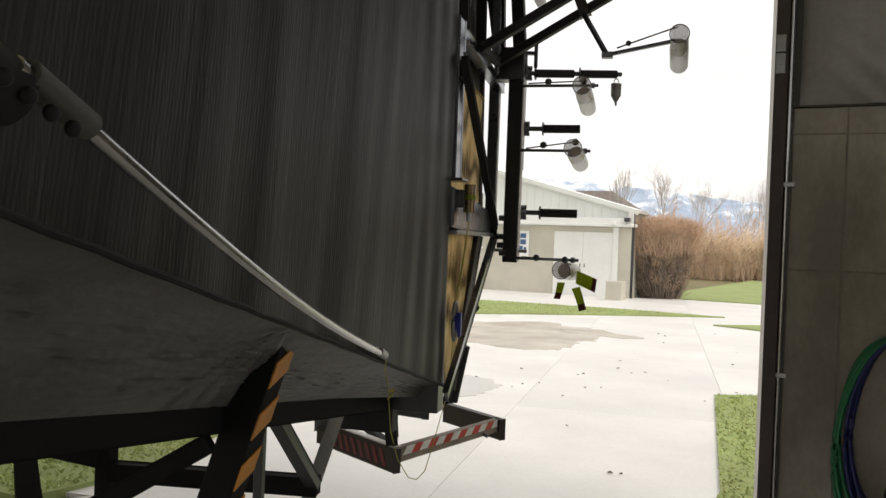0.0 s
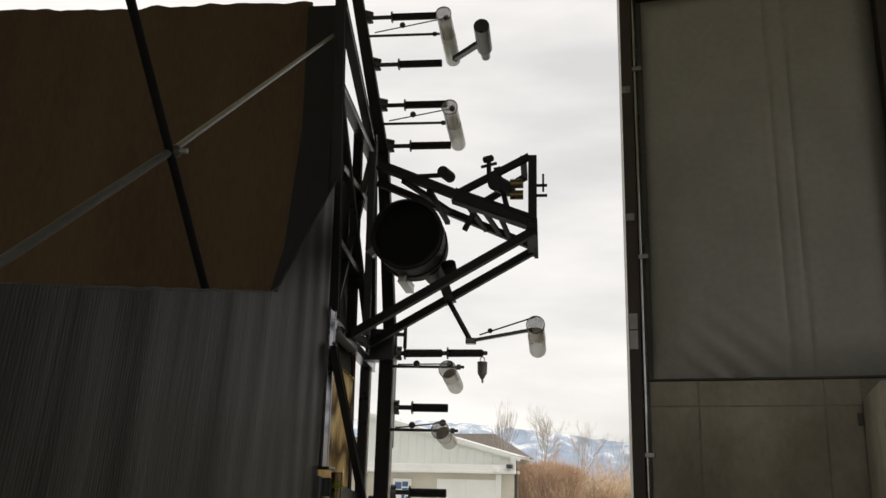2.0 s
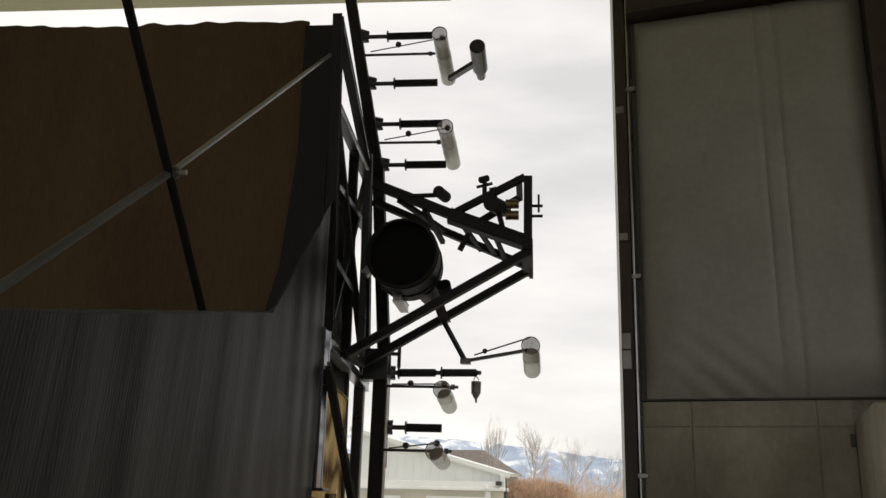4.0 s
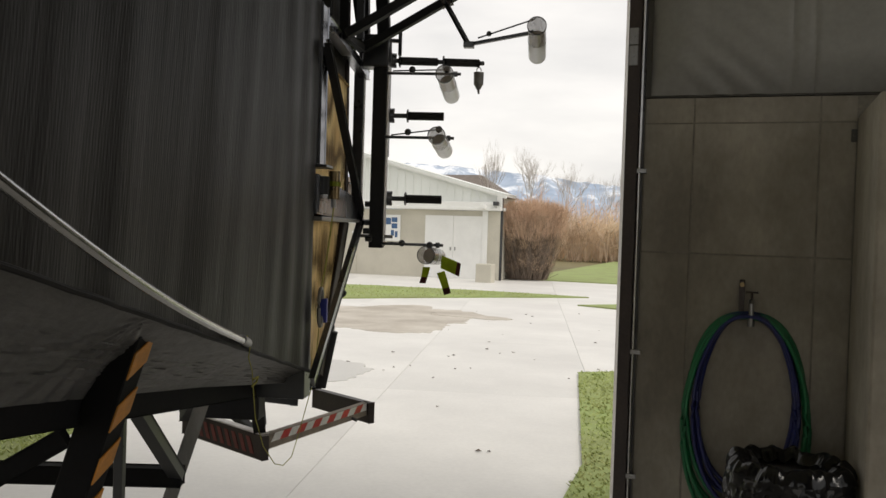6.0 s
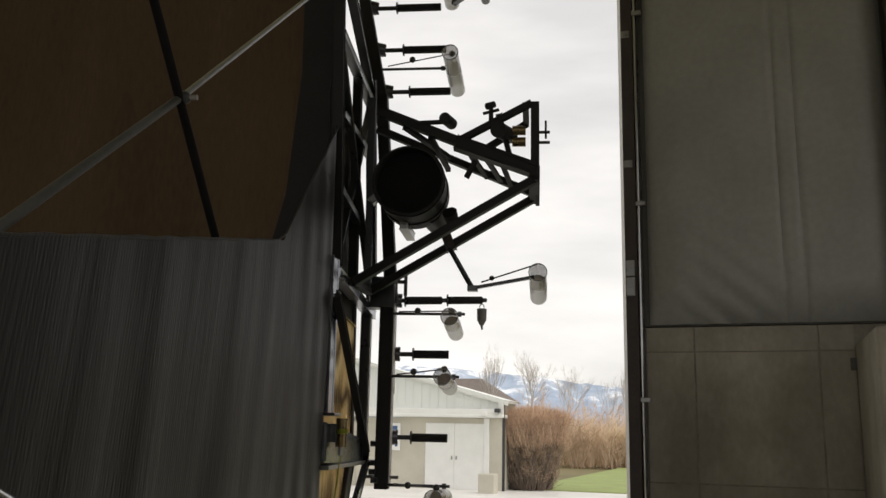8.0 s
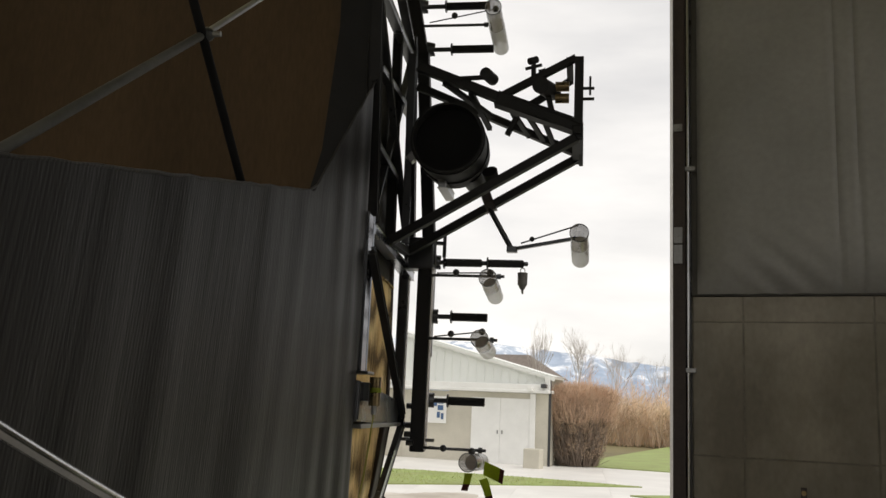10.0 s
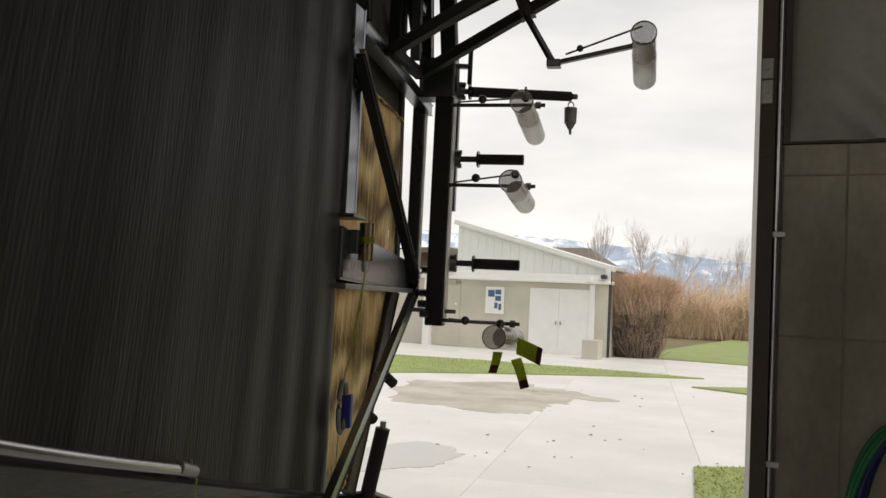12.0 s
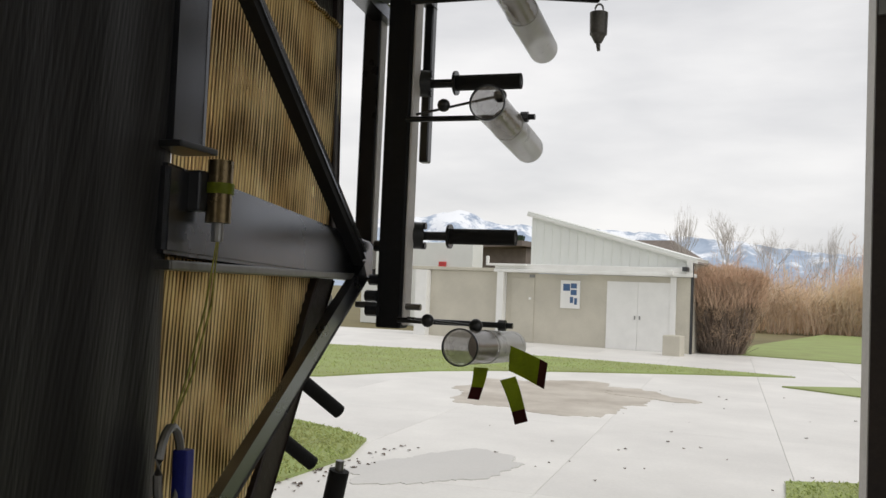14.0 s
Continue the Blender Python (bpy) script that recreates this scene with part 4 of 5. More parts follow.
# plumb bob
b = B()
add_rod(b, (0.456, 3.58, 2.376), (0.456, 3.58, 2.43), 0.021, 0.0225, 16)
add_rod(b, (0.456, 3.58, 2.356), (0.456, 3.58, 2.376), 0.009, 0.019, 16)
add_rod(b, (0.458, 3.58, 2.336), (0.456, 3.58, 2.356), 0.004, 0.006, 10)
bob = part("plumb_weight", b, PLUMB, scope, "grey plumb weight", True)
b = B()
add_pipe(b, [(0.456 + 0.01 * math.sin(a), 3.58, 2.438 + 0.014 * math.cos(a)) for a in [0.5 * k for k in range(14)]], 0.0025, 6)
part("shackle", b, GREY_STEEL, bob, "", True)
side_rod = bar_part("side_rod", (0.15, 3.28, 2.445), (0.15, 3.28, 2.56), 0.008, 0.008, BLACK_STEEL, scope)
bar_part("rod_bracket", (0.1, 3.27, 2.5), (0.148, 3.28, 2.5), 0.012, 0.014, BLACK_STEEL, side_rod)

# ribbons hung from the lowest tube
def ribbon(p, across, down, split, name_label):
    r = new("ribbon")
    r.parent = scope
    r["label"] = name_label
    p, across, down = Vector(p), Vector(across), Vector(down)
    for nm, s0, s1, m in (("ribbon_cloth", 0.0, split, GREEN_TAPE), ("ribbon_tip", split, 1.0, MAROON)):
        g = B()
        add_grid(g, lambda a, v: p + across * a + down * v + Vector((0.0015, 0.006, 0)) * math.sin(v * 3 + a), [0, 0.5, 1], [s0 + (s1 - s0) * k / 6 for k in range(7)], (0.0, 0.0012, 0.0006))
        part(nm, g, m, r, "", True)


ribbon((0.355, 3.2, 1.632), (-0.005, 0.01, -0.052), (0.079, 0.0, -0.031), 0.78, "olive green ribbon with a dark tip, held out sideways")
ribbon((0.338, 3.2, 1.56), (0.029, 0.0, 0.01), (0.031, 0.01, -0.088), 0.72, "olive green ribbon with a dark tip, hanging")
ribbon((0.281, 3.2, 1.583), (0.028, 0.0, 0.0), (-0.014, 0.01, -0.066), 0.62, "short olive green ribbon with a dark tip")

# finder cylinder and triangular outrigger
b = B()
add_shell(b, (0.22, 2.784, 2.805), (0.22, 3.02, 2.805), 0.135, 0.127, 40)
finder = part("finder", b, BLACK_MATT, scope, "glossy black finder tube", True)
b = B()
add_rod(b, (0.22, 2.84, 2.805), (0.22, 2.86, 2.805), 0.1265, 0.1265, 40)
part("inner_baffle", b, DEEP_BLACK, finder)
b = B()
add_rod(b, (0.28, 2.98, 2.735), (0.29, 3.16, 2.735), 0.05, 0.05, 24)
add_rod(b, (0.36, 2.98, 2.73), (0.37, 3.02, 2.70), 0.03, 0.026, 18)
part("focuser", b, BLACK_MATT, finder, "", True)
for k in range(2):
    b = B()
    add_shell(b, (0.22, 2.80 + 0.13 * k, 2.805), (0.22, 2.82 + 0.13 * k, 2.805), 0.14, 0.134, 40)
    part("band", b, BLACK_MATT, finder, "", True)
bar_part("cradle", (0.19, 2.9, 2.66), (0.19, 3.12, 2.66), 0.03, 0.03, GREY_STEEL, finder)
bar_part("cradle", (0.06, 2.9, 2.75), (0.11, 2.9, 2.8), 0.03, 0.03, GREY_STEEL, finder)
OUT = [
    ((0.03, 2.80, 2.42), (0.69, 2.78, 2.80), 0.03), ((0.03, 3.10, 2.43), (0.69, 3.10, 2.815), 0.03), ((0.1, 2.80, 3.085), (0.70, 2.78, 2.83), 0.034), ((0.04, 3.10, 3.12), (0.69, 3.10, 2.835), 0.028),
    ((0.69, 2.76, 2.825), (0.69, 3.13, 2.815), 0.03), ((0.695, 2.78, 2.80), (0.695, 2.78, 3.10), 0.026), ((0.68, 2.78, 3.10), (0.42, 2.79, 2.965), 0.02), ((0.66, 2.98, 3.09), (0.44, 2.98, 2.95), 0.02),
    ((0.66, 2.78, 3.095), (0.66, 2.99, 3.09), 0.018), ((0.40, 2.79, 2.95), (0.69, 2.80, 2.845), 0.05), ((0.56, 2.79, 3.06), (0.60, 2.79, 2.9), 0.02), ((0.02, 2.80, 2.42), (0.03, 3.10, 2.43), 0.026),
    ((0.12, 2.9, 2.5), (0.5, 3.05, 2.76), 0.008), ((0.2, 2.8, 3.02), (0.36, 3.1, 2.98), 0.016), ((0.3, 2.8, 2.98), (0.34, 3.1, 2.94), 0.014),
    ((0.44, 2.8, 2.93), (0.5, 3.08, 2.9), 0.012), ((0.50, 2.8, 2.91), (0.56, 3.08, 2.88), 0.012), ((0.56, 2.8, 2.9), (0.60, 3.08, 2.86), 0.012), ((0.705, 2.78, 2.85), (0.705, 3.1, 2.79), 0.01),
]
outr = new("outrigger")
outr.parent = scope
outr["label"] = "triangular black steel outrigger with instruments"
for p, q, w in OUT:
    bar_part("outrigger_bar", p, q, w, w, BLACK_MATT, outr)
for p, q, r in (((0.56, 2.7, 2.97), (0.60, 2.86, 3.0), 0.03), ((0.20, 2.79, 3.03), (0.37, 2.76, 3.025), 0.009), ((0.36, 2.72, 3.025), (0.38, 2.8, 3.03), 0.022), ((0.515, 2.765, 3.085), (0.54, 2.785, 3.1), 0.013), ((0.53, 2.785, 3.015), (0.53, 2.775, 3.09), 0.009), ((0.50, 2.775, 3.06), (0.56, 2.775, 3.075), 0.006)):
    rod_part("knob", p, q, r, BLACK_MATT, outr, seg=18)
rod_part("eyepiece", (0.61, 2.80, 3.0), (0.66, 2.80, 3.0), 0.018, BRASS, outr, "brass eyepiece")
rod_part("eyepiece", (0.61, 2.80, 2.955), (0.66, 2.80, 2.955), 0.018, BRASS, outr, "brass eyepiece")
for z in (2.985, 2.945):
    rod_part("thumb_screw", (0.69, 2.78, z), (0.75, 2.78, z), 0.006, BLACK_MATT, outr, seg=8)
rod_part("thumb_screw", (0.735, 2.78, 2.96), (0.735, 2.78, 3.03), 0.004, BLACK_MATT, outr, seg=8)
bar_part("stub", (0.47, 2.8, 2.88), (0.44, 2.8, 2.82), 0.014, 0.014, BLACK_MATT, outr)

# lower stub grips beyond the wedge board and the upright roller
rod_part("stub_grip", (-0.15, 3.17, 1.57), (-0.06, 3.30, 1.453), 0.0165, RUBBER, scope, "black rubber stub grip")
rod_part("stub_grip", (-0.21, 3.17, 1.45), (-0.12, 3.30, 1.33), 0.0165, RUBBER, scope, "black rubber stub grip")
bar_part("frame_bar", (-0.47, 3.4, 0.99), (-0.205, 3.53, 1.03), 0.03, 0.03, DEEP_BLACK, scope)
roller = rod_part("roller", (-0.202, 3.53, 1.02), (-0.155, 3.53, 1.27), 0.026, RUBBER, scope, "black rubber roller on a steel pin", seg=20)
rod_part("pin", (-0.156, 3.53, 1.27), (-0.154, 3.53, 1.295), 0.011, GREY_STEEL, roller)

# ---- outside: ground, building, planting, hills ----
g = B()
add_grid(g, lambda x, y: (x, y, -0.12), [-3200, -600, -120, -40, -10, 10, 40, 120, 600, 3200], [-700, -100, -20, 4.6, 40, 120, 600, 3600])
mesh_thing("ground", g, FIELD, "dry field reaching to the hills", "ground", "structure")


def turf(name, poly, label):
    t = B()
    add_prism(t, poly, -0.1, 0.03)
    ob = mesh_thing(name, t, GRASS, label, "grass", "structure")
    return ob


def blades(polys, count, seed, height):
    """Short grass blades over lawns, one joined mesh."""
    rng = random.Random(seed)
    verts, faces = [], []
    for poly in polys:
        xs, ys = [p[0] for p in poly], [p[1] for p in poly]
        for _ in range(count):
            x, y = rng.uniform(min(xs), max(xs)), rng.uniform(min(ys), max(ys))
            inside = False
            for (x0, y0), (x1, y1) in zip(poly, poly[1:] + poly[:1]):
                if (y0 > y) != (y1 > y) and x < (x1 - x0) * (y - y0) / (y1 - y0) + x0:
                    inside = not inside
            if not inside:
                continue
            a, h, lean = rng.uniform(0, 6.28), height * rng.uniform(0.5, 1.2), rng.uniform(-0.03, 0.03)
            dx, dy = 0.012 * math.cos(a), 0.012 * math.sin(a)
            k = len(verts)
            verts += [(x - dx, y - dy, 0.028), (x + dx, y + dy, 0.028), (x + lean, y + lean, 0.03 + h)]
            faces.append((k, k + 1, k + 2))
    me = bpy.data.meshes.new("grass_blades")
    me.from_pydata(verts, [], faces)
    me.materials.append(BLADE)
    return tagged(new("grass_blades", me), "short mown green grass blades", "grass", "", "stuff")


STRIP = [(-24, 15), (-24, 19), (-15.4, 22.0), (-12.2, 23.4), (-9.6, 24.0), (-6.2, 24.2), (-3.4, 23.9), (-5.4, 22.3), (-7.6, 20.2), (-8.8, 18.9), (-9.6, 17.6), (-10.0, 16.2), (-10.3, 14.8), (-11.6, 13.6), (-14, 13.0)]
LEFT = [(-24, 4.75), (-24, 9.5), (-9.5, 10.3), (-7.2, 10.35), (-6.2, 10.1), (-5.6, 9.8), (-5.15, 8.9), (-4.95, 7.7), (-4.6, 6.0), (-4.35, 5.3), (-4.12, 4.5), (-4.2, 3.62), (-8.9, 3.42), (-8.9, 4.75)]
RIGHT = [(-1.3, 10.75), (-0.48, 6.4), (-0.42, 4.9), (6, 4.9), (6, 14.5), (1.5, 12.6)]
WEDGE = [(-3.2, 21.1), (-1.5, 20.3), (5, 19.0), (5, 24.4), (-1.6, 22.6)]
LAWN = [(-7.4, 31.4), (-4.6, 31.3), (8, 31.0), (20, 31), (20, 57), (-7.4, 57)]
for nm, poly in (("lawn", STRIP), ("lawn", LEFT), ("lawn", RIGHT), ("lawn", WEDGE), ("lawn", LAWN)):
    turf(nm, poly, "mown green lawn edged by pale concrete")
blades([RIGHT], 60000, 4, 0.022)
blades([LEFT[2:], STRIP], 30000, 6, 0.03)

# damp patches, thin sheets with ragged outlines
def patch(cx, cy, rx, ry, turn, seed, label, mat=STAIN):
    t = B()
    pts = []
    for i in range(160):
        a = 2 * math.pi * i / 160
        r = 1 + 0.42 * noise.noise(Vector((math.cos(a) * 1.7, math.sin(a) * 1.7, seed))) + 0.09 * noise.noise(Vector((math.cos(a) * 9, math.sin(a) * 9, seed))) + 0.05 * noise.noise(Vector((math.cos(a) * 25, math.sin(a) * 25, seed)))
        x, y = rx * r * math.cos(a), ry * r * math.sin(a)
        pts.append((cx + x * math.cos(turn) - y * math.sin(turn), cy + x * math.sin(turn) + y * math.cos(turn)))
    add_prism(t, pts, 0.0, 0.003 + 0.0008 * seed)
    return mesh_thing("damp_patch", t, mat, label, "puddle", "structure")


patch(-6.1, 16.1, 1.75, 2.35, 0.25, 3.0, "broad damp sandy patch on the pale concrete")
patch(-4.75, 17.0, 0.85, 0.42, -0.3, 9.0, "small damp patch on the pale concrete")
patch(-4.25, 9.1, 0.6, 1.05, -0.15, 5.0, "faint grey damp patch on the concrete", STAIN_GREY)

# dead leaves blown on the yard
rng = random.Random(12)
t = B()
for k in range(120):
    x, y = rng.uniform(-6.0, -0.8), rng.uniform(6.2, 19)
    if k % 15 == 0:
        x, y = -3.2 + rng.gauss(0, 0.5), 10.6 + rng.gauss(0, 0.7)
    elif k % 15 < 11:
        y = rng.uniform(6.2, 9.9)
        x = -5.05 + 0.12 * (8.5 - y) + abs(rng.gauss(0, 0.14))
    s, a = rng.uniform(0.012, 0.034), rng.uniform(0, 6.28)
    vs = [t.verts.new((x + s * math.cos(a + k2), y + s * math.sin(a + k2) * 0.7, 0.006 + 0.012 * (n2 % 2))) for n2, k2 in enumerate((0, 1.6, 3.1, 4.7))]
    t.faces.new(vs)
mesh_thing("dead_leaves", t, LEAF_LITTER, "dark dead leaves scattered on the yard", "leaves", "stuff")

# ---- small concrete building ----
house = tagged(new("outbuilding"), "low cream concrete building with a white sloping metal roof wall", "building")
house.location = (0, 30.0, 0)


def hbox(name, lo, hi, mat, label="", bevel=0.0, parent=None):
    return box_part(name, lo, hi, mat, parent or house, label, bevel)


hbox("wall", (-13.75, 0, -0.1), (-10.42, 0.3, 2.42), CREAM_WALL)
hbox("wall", (-10.42, 0, 2.24), (-8.27, 0.3, 2.42), CREAM_WALL)
hbox("wall", (-10.42, 0.3, -0.1), (-7.62, 0.6, 2.42), CREAM_WALL)
hbox("corner_pillar", (-8.27, -0.06, -0.1), (-8.07, 0.3, 2.43), WHITE_PAINT, "white door post", 0.015)
hbox("corner_wall", (-8.068, -0.02, -0.1), (-7.62, 0.3, 2.43), CREAM_WALL)
hbox("side_wall", (-7.95, 0.6, -0.1), (-7.65, 1.6, 2.9), CREAM_WALL)
hbox("side_wall", (-17.9, 0.0, -0.1), (-13.75, 0.3, 2.45), CREAM_WALL)
hbox("coping", (-14.6, -0.3, 2.44), (-7.55, 0.5, 2.56), WHITE_PAINT, "white coping", 0.03)
hbox("gutter", (-14.6, -0.22, 2.56), (-7.75, 0.1, 2.74), WHITE_PAINT, "white gutter board", 0.02)
hbox("coping", (-18.2, -0.1, 2.46), (-14.62, 0.4, 2.58), CREAM_WALL, "", 0.02)
t = B()
vs = [t.verts.new(c) for y in (0.1, 0.3) for c in ((-13.34, y, 2.72), (-7.6, y, 2.72), (-7.6, y, 2.98), (-13.34, y, 4.5))]
for f in ((0, 1, 2, 3), (4, 5, 6, 7), (0, 1, 5, 4), (1, 2, 6, 5), (2, 3, 7, 6), (3, 0, 4, 7)):
    t.faces.new([vs[i] for i in f])
gable = part("gable_wall", t, WHITE_METAL, house, "white ribbed metal siding")
for k in range(18):
    x = -13.2 + 0.315 * k
    hi = 4.5 - (x + 13.34) * 0.265 - 0.06
    hbox("rib", (x, 0.08, 2.75), (x + 0.03, 0.1, hi), WHITE_METAL, "", 0, gable)
t = B()
add_bar(t, (-13.42, 0.75, 4.56), (-7.5, 0.75, 3.01), 1.7, 0.09, (0, 0, 1), 0.01)
part("roof", t, WHITE_METAL, house, "white sloping metal roof")
t = B()
add_bar(t, (-13.45, -0.06, 4.52), (-7.4, -0.06, 2.94), 0.05, 0.14)
part("bargeboard", t, WHITE_PAINT, house, "white bargeboard")
for k, (x0, x1) in enumerate(((-10.42, -9.35), (-9.345, -8.275))):
    dr = hbox("door", (x0, -0.03, 0.0), (x1, 0.3, 2.24), WHITE_PAINT, "closed white double door leaf", 0.008)
    hbox("handle", (x1 - 0.1 if k == 0 else x0 + 0.06, -0.06, 1.0), (x1 - 0.06 if k == 0 else x0 + 0.1, -0.03, 1.12), GREY_STEEL, "", 0.004, dr)
hbox("door", (-14.0, -0.03, 0.02), (-13.1, 0.0, 2.25), CREAM_WALL, "cream side door", 0.01)
hbox("door_knob", (-13.28, -0.09, 1.5), (-13.2, -0.03, 1.58), WHITE_PAINT, "", 0.01)
hbox("vent", (-13.3, -0.03, 2.28), (-13.1, 0.0, 2.38), GREY_STEEL)
hbox("pillar", (-14.45, -0.3, -0.1), (-14.2, 0.0, 2.44), WHITE_PAINT, "white pillar", 0.01)
hbox("pillar", (-17.9, -0.3, -0.1), (-17.4, 0.0, 2.44), WHITE_PAINT, "white pillar", 0.01)
sign = hbox("notice_board", (-12.1, -0.04, 1.26), (-11.38, 0.0, 2.22), WHITE_PAINT, "white notice board with blue print", 0.01)
for x0, z0, x1, z1 in ((-12.0, 1.86, -11.75, 2.1), (-11.72, 1.95, -11.5, 2.12), (-11.72, 1.72, -11.5, 1.9), (-11.74, 1.45, -11.62, 1.66), (-11.58, 1.4, -11.48, 1.62)):
    hbox("print", (x0, -0.047, z0), (x1, -0.041, z1), POSTER_BLUE, "", 0, sign)
hbox("rail", (-14.9, -0.35, 2.66), (-13.3, -0.25, 2.74), WHITE_PAINT, "white rail end", 0.02)
hbox("rail", (-14.9, -0.35, 2.74), (-14.8, -0.25, 3.0), WHITE_PAINT, "", 0.02)
for x, z in ((-8.2, 2.5), (-7.72, 2.62)):
    hbox("floodlight", (x - 0.08, -0.42, z), (x + 0.1, -0.2, z + 0.14), BLACK_STEEL if x > -8 else WHITE_PAINT, "small wall lamp", 0.02)
hbox("downpipe", (-7.615, -0.02, -0.1), (-7.54, 0.06, 2.9), BLACK_STEEL, "dark downpipe")
hbox("end_cap", (-7.74, -0.12, 2.5), (-7.56, 0.12, 3.0), WHITE_PAINT, "white boxed eave end", 0.015)
bollard = B()
add_box(bollard, (-8.0, 28.4, -0.1), (-7.45, 28.9, 0.62), 0.03)
mesh_thing("concrete_block", bollard, CREAM_WALL, "pale concrete block before the building corner", "bollard")

# buildings further back
barn = tagged(new("white_barn"), "plain white barn with a small red box, behind the wall", "building")
t = B()
add_box(t, (-26.5, 38, -0.1), (-20.13, 39, 3.97), 0.02)
part("wall", t, WHITE_METAL, barn)
t = B()
add_box(t, (-21.9, 37.85, 2.75), (-21.55, 38, 3.05), 0.01)
part("alarm_box", t, RED_TAPE, barn, "red box")
shed = tagged(new("brown_house"), "brown house with dark roof, far behind the wall", "house")
t = B()
add_box(t, (-30, 55, -0.1), (-25.6, 57, 4.7))
part("wall", t, ROOF_GREY, shed)
t = B()
add_bar(t, (-30.4, 55.2, 4.75), (-25.3, 55.2, 4.95), 3.0, 0.35)
part("roof", t, ROOF_GREY, shed)
far = tagged(new("far_house"), "far house with a grey hipped shingle roof", "house")
far.location = (-31.0, 93, 0.5)
t = B()
vs = [t.verts.new(c) for c in ((-6, 0, 5.0), (6, 0, 5.0), (6, 9, 5.0), (-6, 9, 5.0), (-3, 4.5, 7.6), (2.5, 4.5, 7.6))]
for f in ((0, 1, 5, 4), (1, 2, 5), (2, 3, 4, 5), (3, 0, 4), (3, 2, 1, 0)):
    t.faces.new([vs[i] for i in f])
part("roof", t, ROOF_GREY, far)
t = B()
add_box(t, (-5.5, 0.4, -0.7), (5.5, 8.6, 4.99))
part("wall", t, CREAM_WALL, far)


# ---- planting ----
def twig_mesh(spans):
    """Thin three-sided stems, joined; spans of (p, q, r)."""
    verts, faces = [], []
    for p, q, r in spans:
        d = (q - p).normalized()
        s = d.cross(Vector((0.3, 0.2, 1))).normalized() * r
        t2 = d.cross(s.normalized()) * r
        k = len(verts)
        for c, f in ((p, 1.0), (q, 0.55)):
            verts += [c + s * f, c + (-0.5 * s + 0.866 * t2) * f, c + (-0.5 * s - 0.866 * t2) * f]
        faces += [(k, k + 1, k + 4, k + 3), (k + 1, k + 2, k + 5, k + 4), (k + 2, k, k + 3, k + 5)]
    me = bpy.data.meshes.new("stems")
    me.from_pydata([tuple(v) for v in verts], [], faces)
    return me


def link_part(name, me, mat, parent, label=""):
    me.materials.append(mat)
    ob = new(name, me)
    ob.parent = parent
    if label:
        ob["label"] = label
    return ob


rng = random.Random(21)
hedge = tagged(new("clipped_bush"), "large clipped bare brown bush, wider at its top", "bush")
hedge.location = (-6.98, 31.5, 0)
stems, tips, fringe = [], [], []


def bush_reach(a, z):
    """Half width of the bush in direction a at height z, lumpy and cut in at the foot."""
    w = 0.80 + 0.56 * min(z / 2.3, 1.0) ** 0.9
    return w * (1 + 0.14 * noise.noise(Vector((math.cos(a) * 2.2, math.sin(a) * 2.2, z * 1.6))) + 0.06 * noise.noise(Vector((math.cos(a) * 6, math.sin(a) * 6, z * 5))))


for _ in range(620):
    a, r = rng.uniform(0, 6.28), math.sqrt(rng.random())
    q_z = rng.uniform(1.2, 2.5)
    p = Vector((0.72 * r * math.cos(a), 0.68 * r * math.sin(a), 0.02))
    q = Vector((bush_reach(a, q_z) * r * math.cos(a) + rng.gauss(0, 0.1), 0.9 * bush_reach(a, q_z) * r * math.sin(a) + rng.gauss(0, 0.1), q_z))
    last = p
    for k in (0.35, 0.7, 1.0):
        nxt = p.lerp(q, k) + Vector((rng.gauss(0, 0.07), rng.gauss(0, 0.07), 0)) * (1.0 if k < 1 else 0.3)
        stems.append((last, nxt, 0.019 - 0.011 * k))
        last = nxt
for _ in range(26):
    a = rng.uniform(-2.6, 0.2)
    p = Vector((0.7 * math.cos(a), 0.68 * math.sin(a), 0.02))
    stems.append((p, p + Vector((0.3 * math.cos(a) + rng.gauss(0, 0.15), 0.3 * math.sin(a), rng.uniform(0.25, 0.7))), 0.012))
for _ in range(21000):
    z = 0.25 + 2.45 * rng.random() ** 0.7
    a = rng.uniform(0, 6.28)
    if z < 1.2 and rng.random() < 0.45:
        continue
    if noise.noise(Vector((math.cos(a) * 3.1, math.sin(a) * 3.1, z * 2.4 + 7))) < -0.22 and rng.random() < 0.7:
        continue
    r = rng.random() ** 0.33
    w = bush_reach(a, z)
    if z > 2.35:
        r *= 1 - 0.3 * ((z - 2.35) / 0.35) ** 2
    p = Vector((w * r * math.cos(a), 0.9 * w * r * math.sin(a), z))
    d = Vector((rng.gauss(0, 0.55) + 0.3 * math.cos(a), rng.gauss(0, 0.55) + 0.3 * math.sin(a), rng.uniform(0.0, 1.2))).normalized()
    tips.append((p, p + d * rng.uniform(0.07, 0.26), rng.uniform(0.0035, 0.008)))
for _ in range(12000):
    a, r = rng.uniform(0, 6.28), math.sqrt(rng.random())
    z = 2.32 + 0.22 * (1 - r * r) + 0.16 * noise.noise(Vector((r * math.cos(a) * 2.4, r * math.sin(a) * 2.4, 5)))
    w = bush_reach(a, 2.4)
    p = Vector((w * r * math.cos(a), 0.9 * w * r * math.sin(a), z - 0.9 * rng.random() ** 2.2))
    d = Vector((rng.gauss(0, 0.28) + 0.25 * r * math.cos(a), rng.gauss(0, 0.28) + 0.25 * r * math.sin(a), 1)).normalized()
    fringe.append((p, p + d * rng.uniform(0.15, 0.5), rng.uniform(0.003, 0.006)))
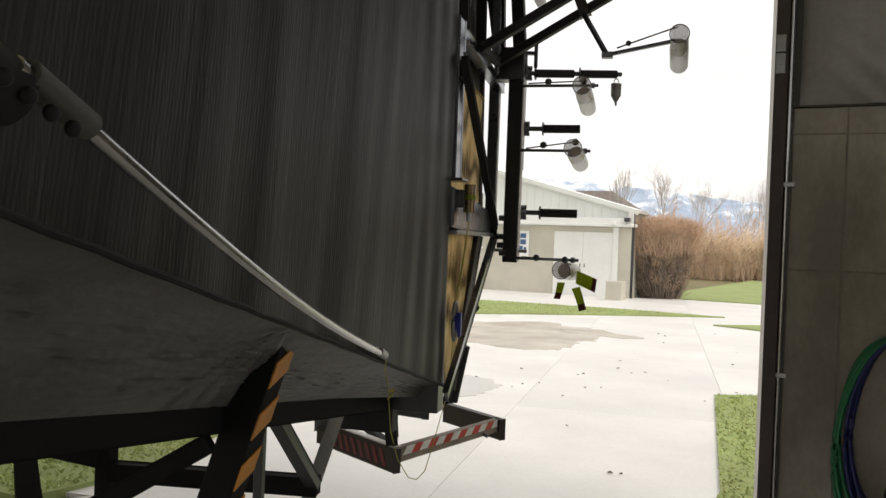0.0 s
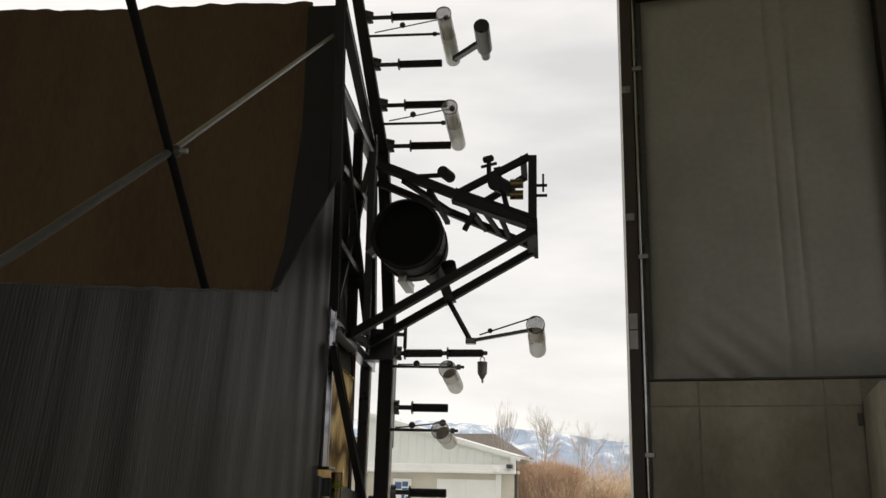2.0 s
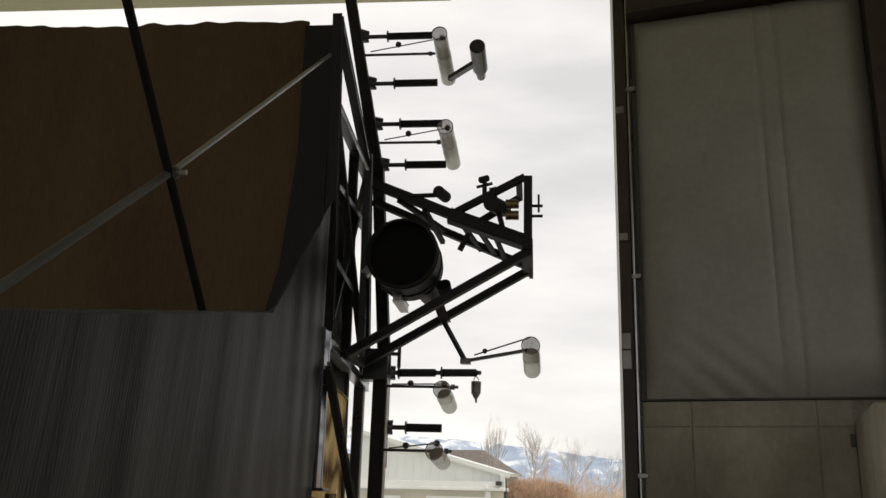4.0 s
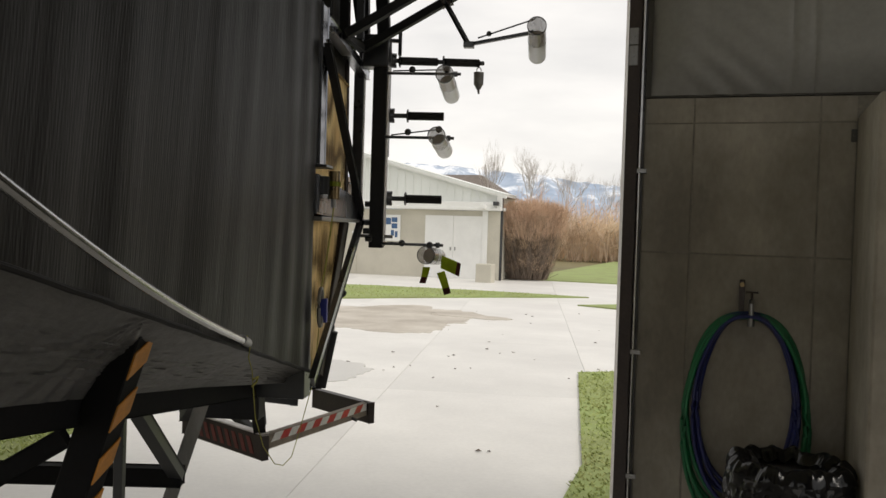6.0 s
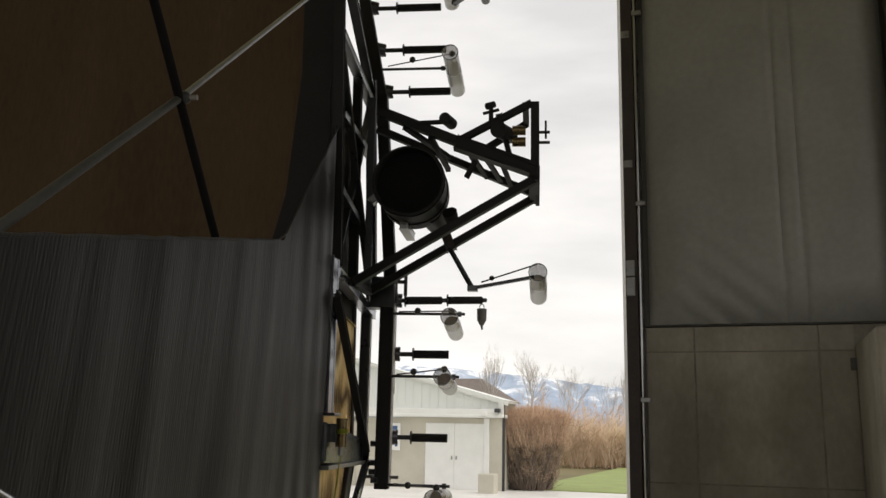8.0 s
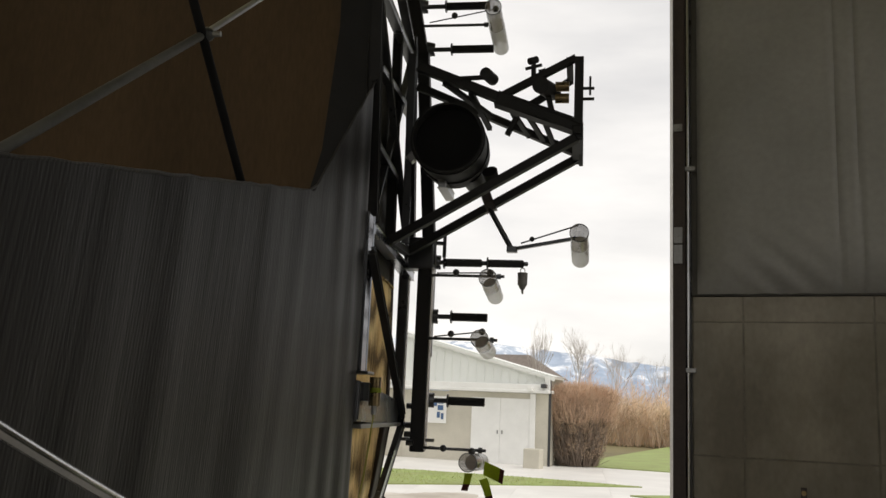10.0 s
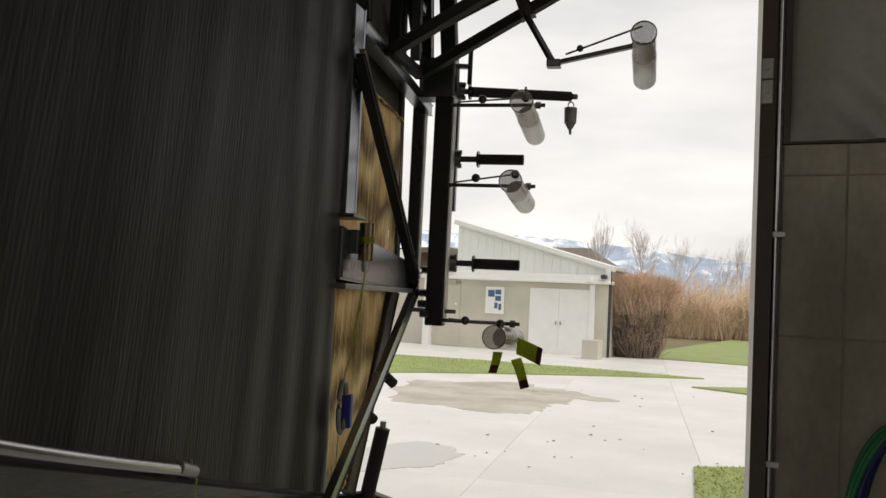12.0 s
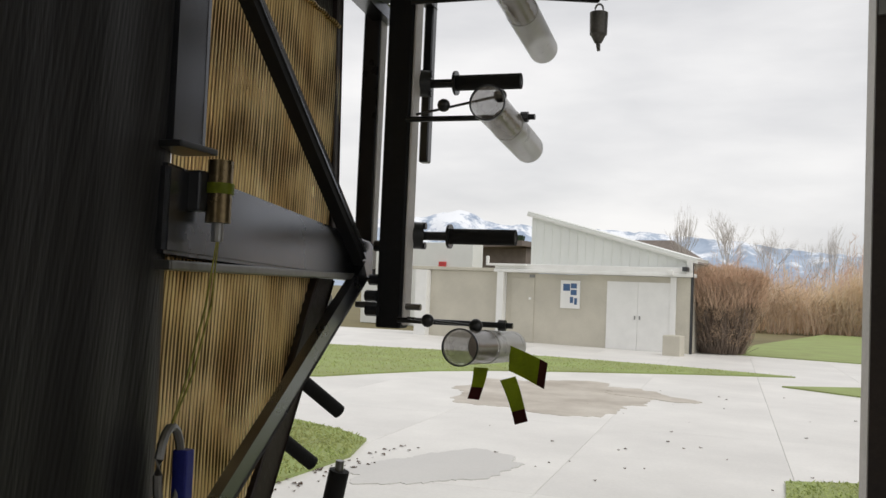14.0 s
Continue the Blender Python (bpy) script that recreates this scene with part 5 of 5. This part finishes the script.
link_part("stem_mass", twig_mesh(stems), TWIG_DARK, hedge, "grey-brown stems")
link_part("crown", twig_mesh(tips), TWIG, hedge, "dense bare brown twigs")
link_part("fringe", twig_mesh(fringe), TWIG_TIP, hedge, "lighter pinkish tan twig tips")


def brush_row(seed, count, x0, x1, y0, y1, h0, h1, mat, label):
    r_ = random.Random(seed)
    spans = []
    for _ in range(count):
        x, y = r_.uniform(x0, x1), r_.uniform(y0, y1)
        k = 0.75 + 0.6 * noise.noise(Vector((x * 0.22, y * 0.2, seed)))
        h = r_.uniform(h0, h1) * k
        base = Vector((x, y, -0.1))
        for _ in range(5):
            top_ = base + Vector((r_.gauss(0, 0.3), r_.gauss(0, 0.3), h * r_.uniform(0.6, 1.0)))
            m_ = base.lerp(top_, 0.55) + Vector((r_.gauss(0, 0.15), 0, 0))
            spans += [(base, m_, 0.02), (m_, top_, 0.016)]
            for _ in range(4):
                s = m_.lerp(top_, r_.random())
                spans.append((s, s + Vector((r_.gauss(0, 0.3), r_.gauss(0, 0.3), r_.uniform(0.1, 0.6))), 0.013))
    me = twig_mesh(spans)
    me.materials.append(mat)
    return tagged(new("dry_brush", me), label, "brush", "", "stuff")


brush_row(31, 900, -14, 22, 58, 63, 3.0, 5.0, BRUSH, "thick tan bare brush along the lawn's far edge")
brush_row(37, 560, -16, 24, 63, 69, 4.6, 6.6, BRUSH_ROSE, "taller rosy brown bare brush behind")
brush_row(41, 200, -14, 22, 56.8, 58, 1.6, 3.4, TWIG, "low grey bare stems before the brush")
brush_row(43, 160, -8.5, 6, 57.5, 60, 4.4, 6.0, BRUSH, "tall straw coloured brush beside the lawn")


def bare_tree(x, y, height, seed, spread):
    r_ = random.Random(seed)
    tree = tagged(new("bare_tree"), "tall bare leafless tree behind the brush", "tree", "bare trees")
    tree.location = (x, y, -0.1)
    trunk, limbs = [], []

    def grow(p, d, length, r, depth):
        q = p + d * length
        (trunk if depth < 1 else limbs).append((p, q, r))
        if depth > 5:
            return
        for _ in range(3 if depth > 0 else 5):
            nd = (d + Vector((r_.gauss(0, spread), r_.gauss(0, spread), r_.uniform(0.0, 0.35)))).normalized()
            grow(p.lerp(q, r_.uniform(0.55, 1.0)), nd, length * r_.uniform(0.55, 0.82), r * 0.55, depth + 1)
    grow(Vector((0, 0, 0)), Vector((0.03, 0, 1)), height * 0.36, height * 0.0095, 0)
    link_part("trunk", twig_mesh(trunk), BARK, tree)
    link_part("crown", twig_mesh(limbs), BARK, tree, "bare branching twigs")


for k, (x, y, h, s) in enumerate(((-22.6, 80, 10.2, 0.13), (-18.7, 80, 10.6, 0.24), (-16.6, 86, 8.2, 0.26), (-12.6, 88, 7.6, 0.2), (-10.9, 86, 8.6, 0.18), (-8.9, 88, 8.0, 0.2), (-1.0, 80, 7.0, 0.3), (3.0, 84, 7.5, 0.3))):
    bare_tree(x, y, h, 50 + k, s)
ever = tagged(new("evergreen_tree"), "small dark evergreen beside the far barn", "tree")
ever.location = (-31.5, 66, -0.1)
r_ = random.Random(8)
leaf = []
for _ in range(5000):
    z = r_.uniform(0.8, 6.3)
    w = 1.6 * (1 - z / 6.8) ** 0.7 * (0.8 + 0.3 * noise.noise(Vector((z * 2, 1, 1))))
    a, rr = r_.uniform(0, 6.28), r_.random() ** 0.4
    p = Vector((w * rr * math.cos(a), w * rr * math.sin(a), z))
    leaf.append((p, p + Vector((r_.gauss(0, 0.1), r_.gauss(0, 0.1), 0.16)), 0.035))
EVERGREEN = material("dark_evergreen", (0.05, 0.08, 0.045), 0.9, 0, 0.3, 2, 10, 0)
link_part("crown", twig_mesh(leaf), EVERGREEN, ever)
link_part("trunk", twig_mesh([(Vector((0, 0, 0)), Vector((0, 0, 5.8)), 0.12)]), TWIG_DARK, ever)


# ---- mountains ----
def ridge(a):
    """Height in metres of the skyline at bearing a (degrees to the left of ahead), 2.6 km off."""
    knots = ((-40, 130), (-10, 120), (0, 128), (9, 150), (12.7, 172), (16, 186), (20, 198), (27.8, 206), (30.3, 246), (32.5, 216), (40, 190), (75, 160))
    h = next(h0 + (h1 - h0) * (a - a0) / (a1 - a0) for (a0, h0), (a1, h1) in zip(knots, knots[1:]) if a <= a1)
    return h + 7 * noise.noise(Vector((a * 0.9, 0, 2))) + 5 * noise.noise(Vector((a * 2.6, 0, 4)))


def slope(a, v):
    h = ridge(a) * v
    dist = 2250 + 420 * v + 60 * noise.noise(Vector((a * 0.8, v * 3, 6)))
    rough = 9 * math.sin(math.pi * v) * noise.noise(Vector((a * 1.4, v * 5, 9)))
    w = radians(a)
    return -dist * math.sin(w), dist * math.cos(w), -2 + h + rough + (14 * noise.noise(Vector((a * 1.2, v * 4, 3))) * v * (1 - v) * 3)


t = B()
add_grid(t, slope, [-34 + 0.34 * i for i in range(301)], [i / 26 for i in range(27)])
mesh_thing("mountains", t, MOUNTAIN, "distant mountains streaked with snow, haze put into their blue colour", "mountains", "structure", True)

# ---- yard slabs, last ----
yard = tagged(new("yard"), "pale concrete yard of large cast slabs", "pavement", "", "structure")
yard.matrix_world = pose(-0.146, 0, 0, 0, 0, TURNED)
SLAB_W, SLAB_L = 2.22, 4.4
bm = B()
add_box(bm, (0.002, 0.0015, -0.1), (SLAB_W - 0.002, SLAB_L - 0.0015, 0.0), 0.002)
slab_mesh = finish(bm, "slab", SLAB)
for i in range(-8, 4):
    for j in range(0, 7):
        u0, n0 = 4.72 + SLAB_L * j, -0.79 + SLAB_W * i
        ob = new("slab", slab_mesh)
        ob.parent = yard
        ob.location = (n0, u0, 0.0)
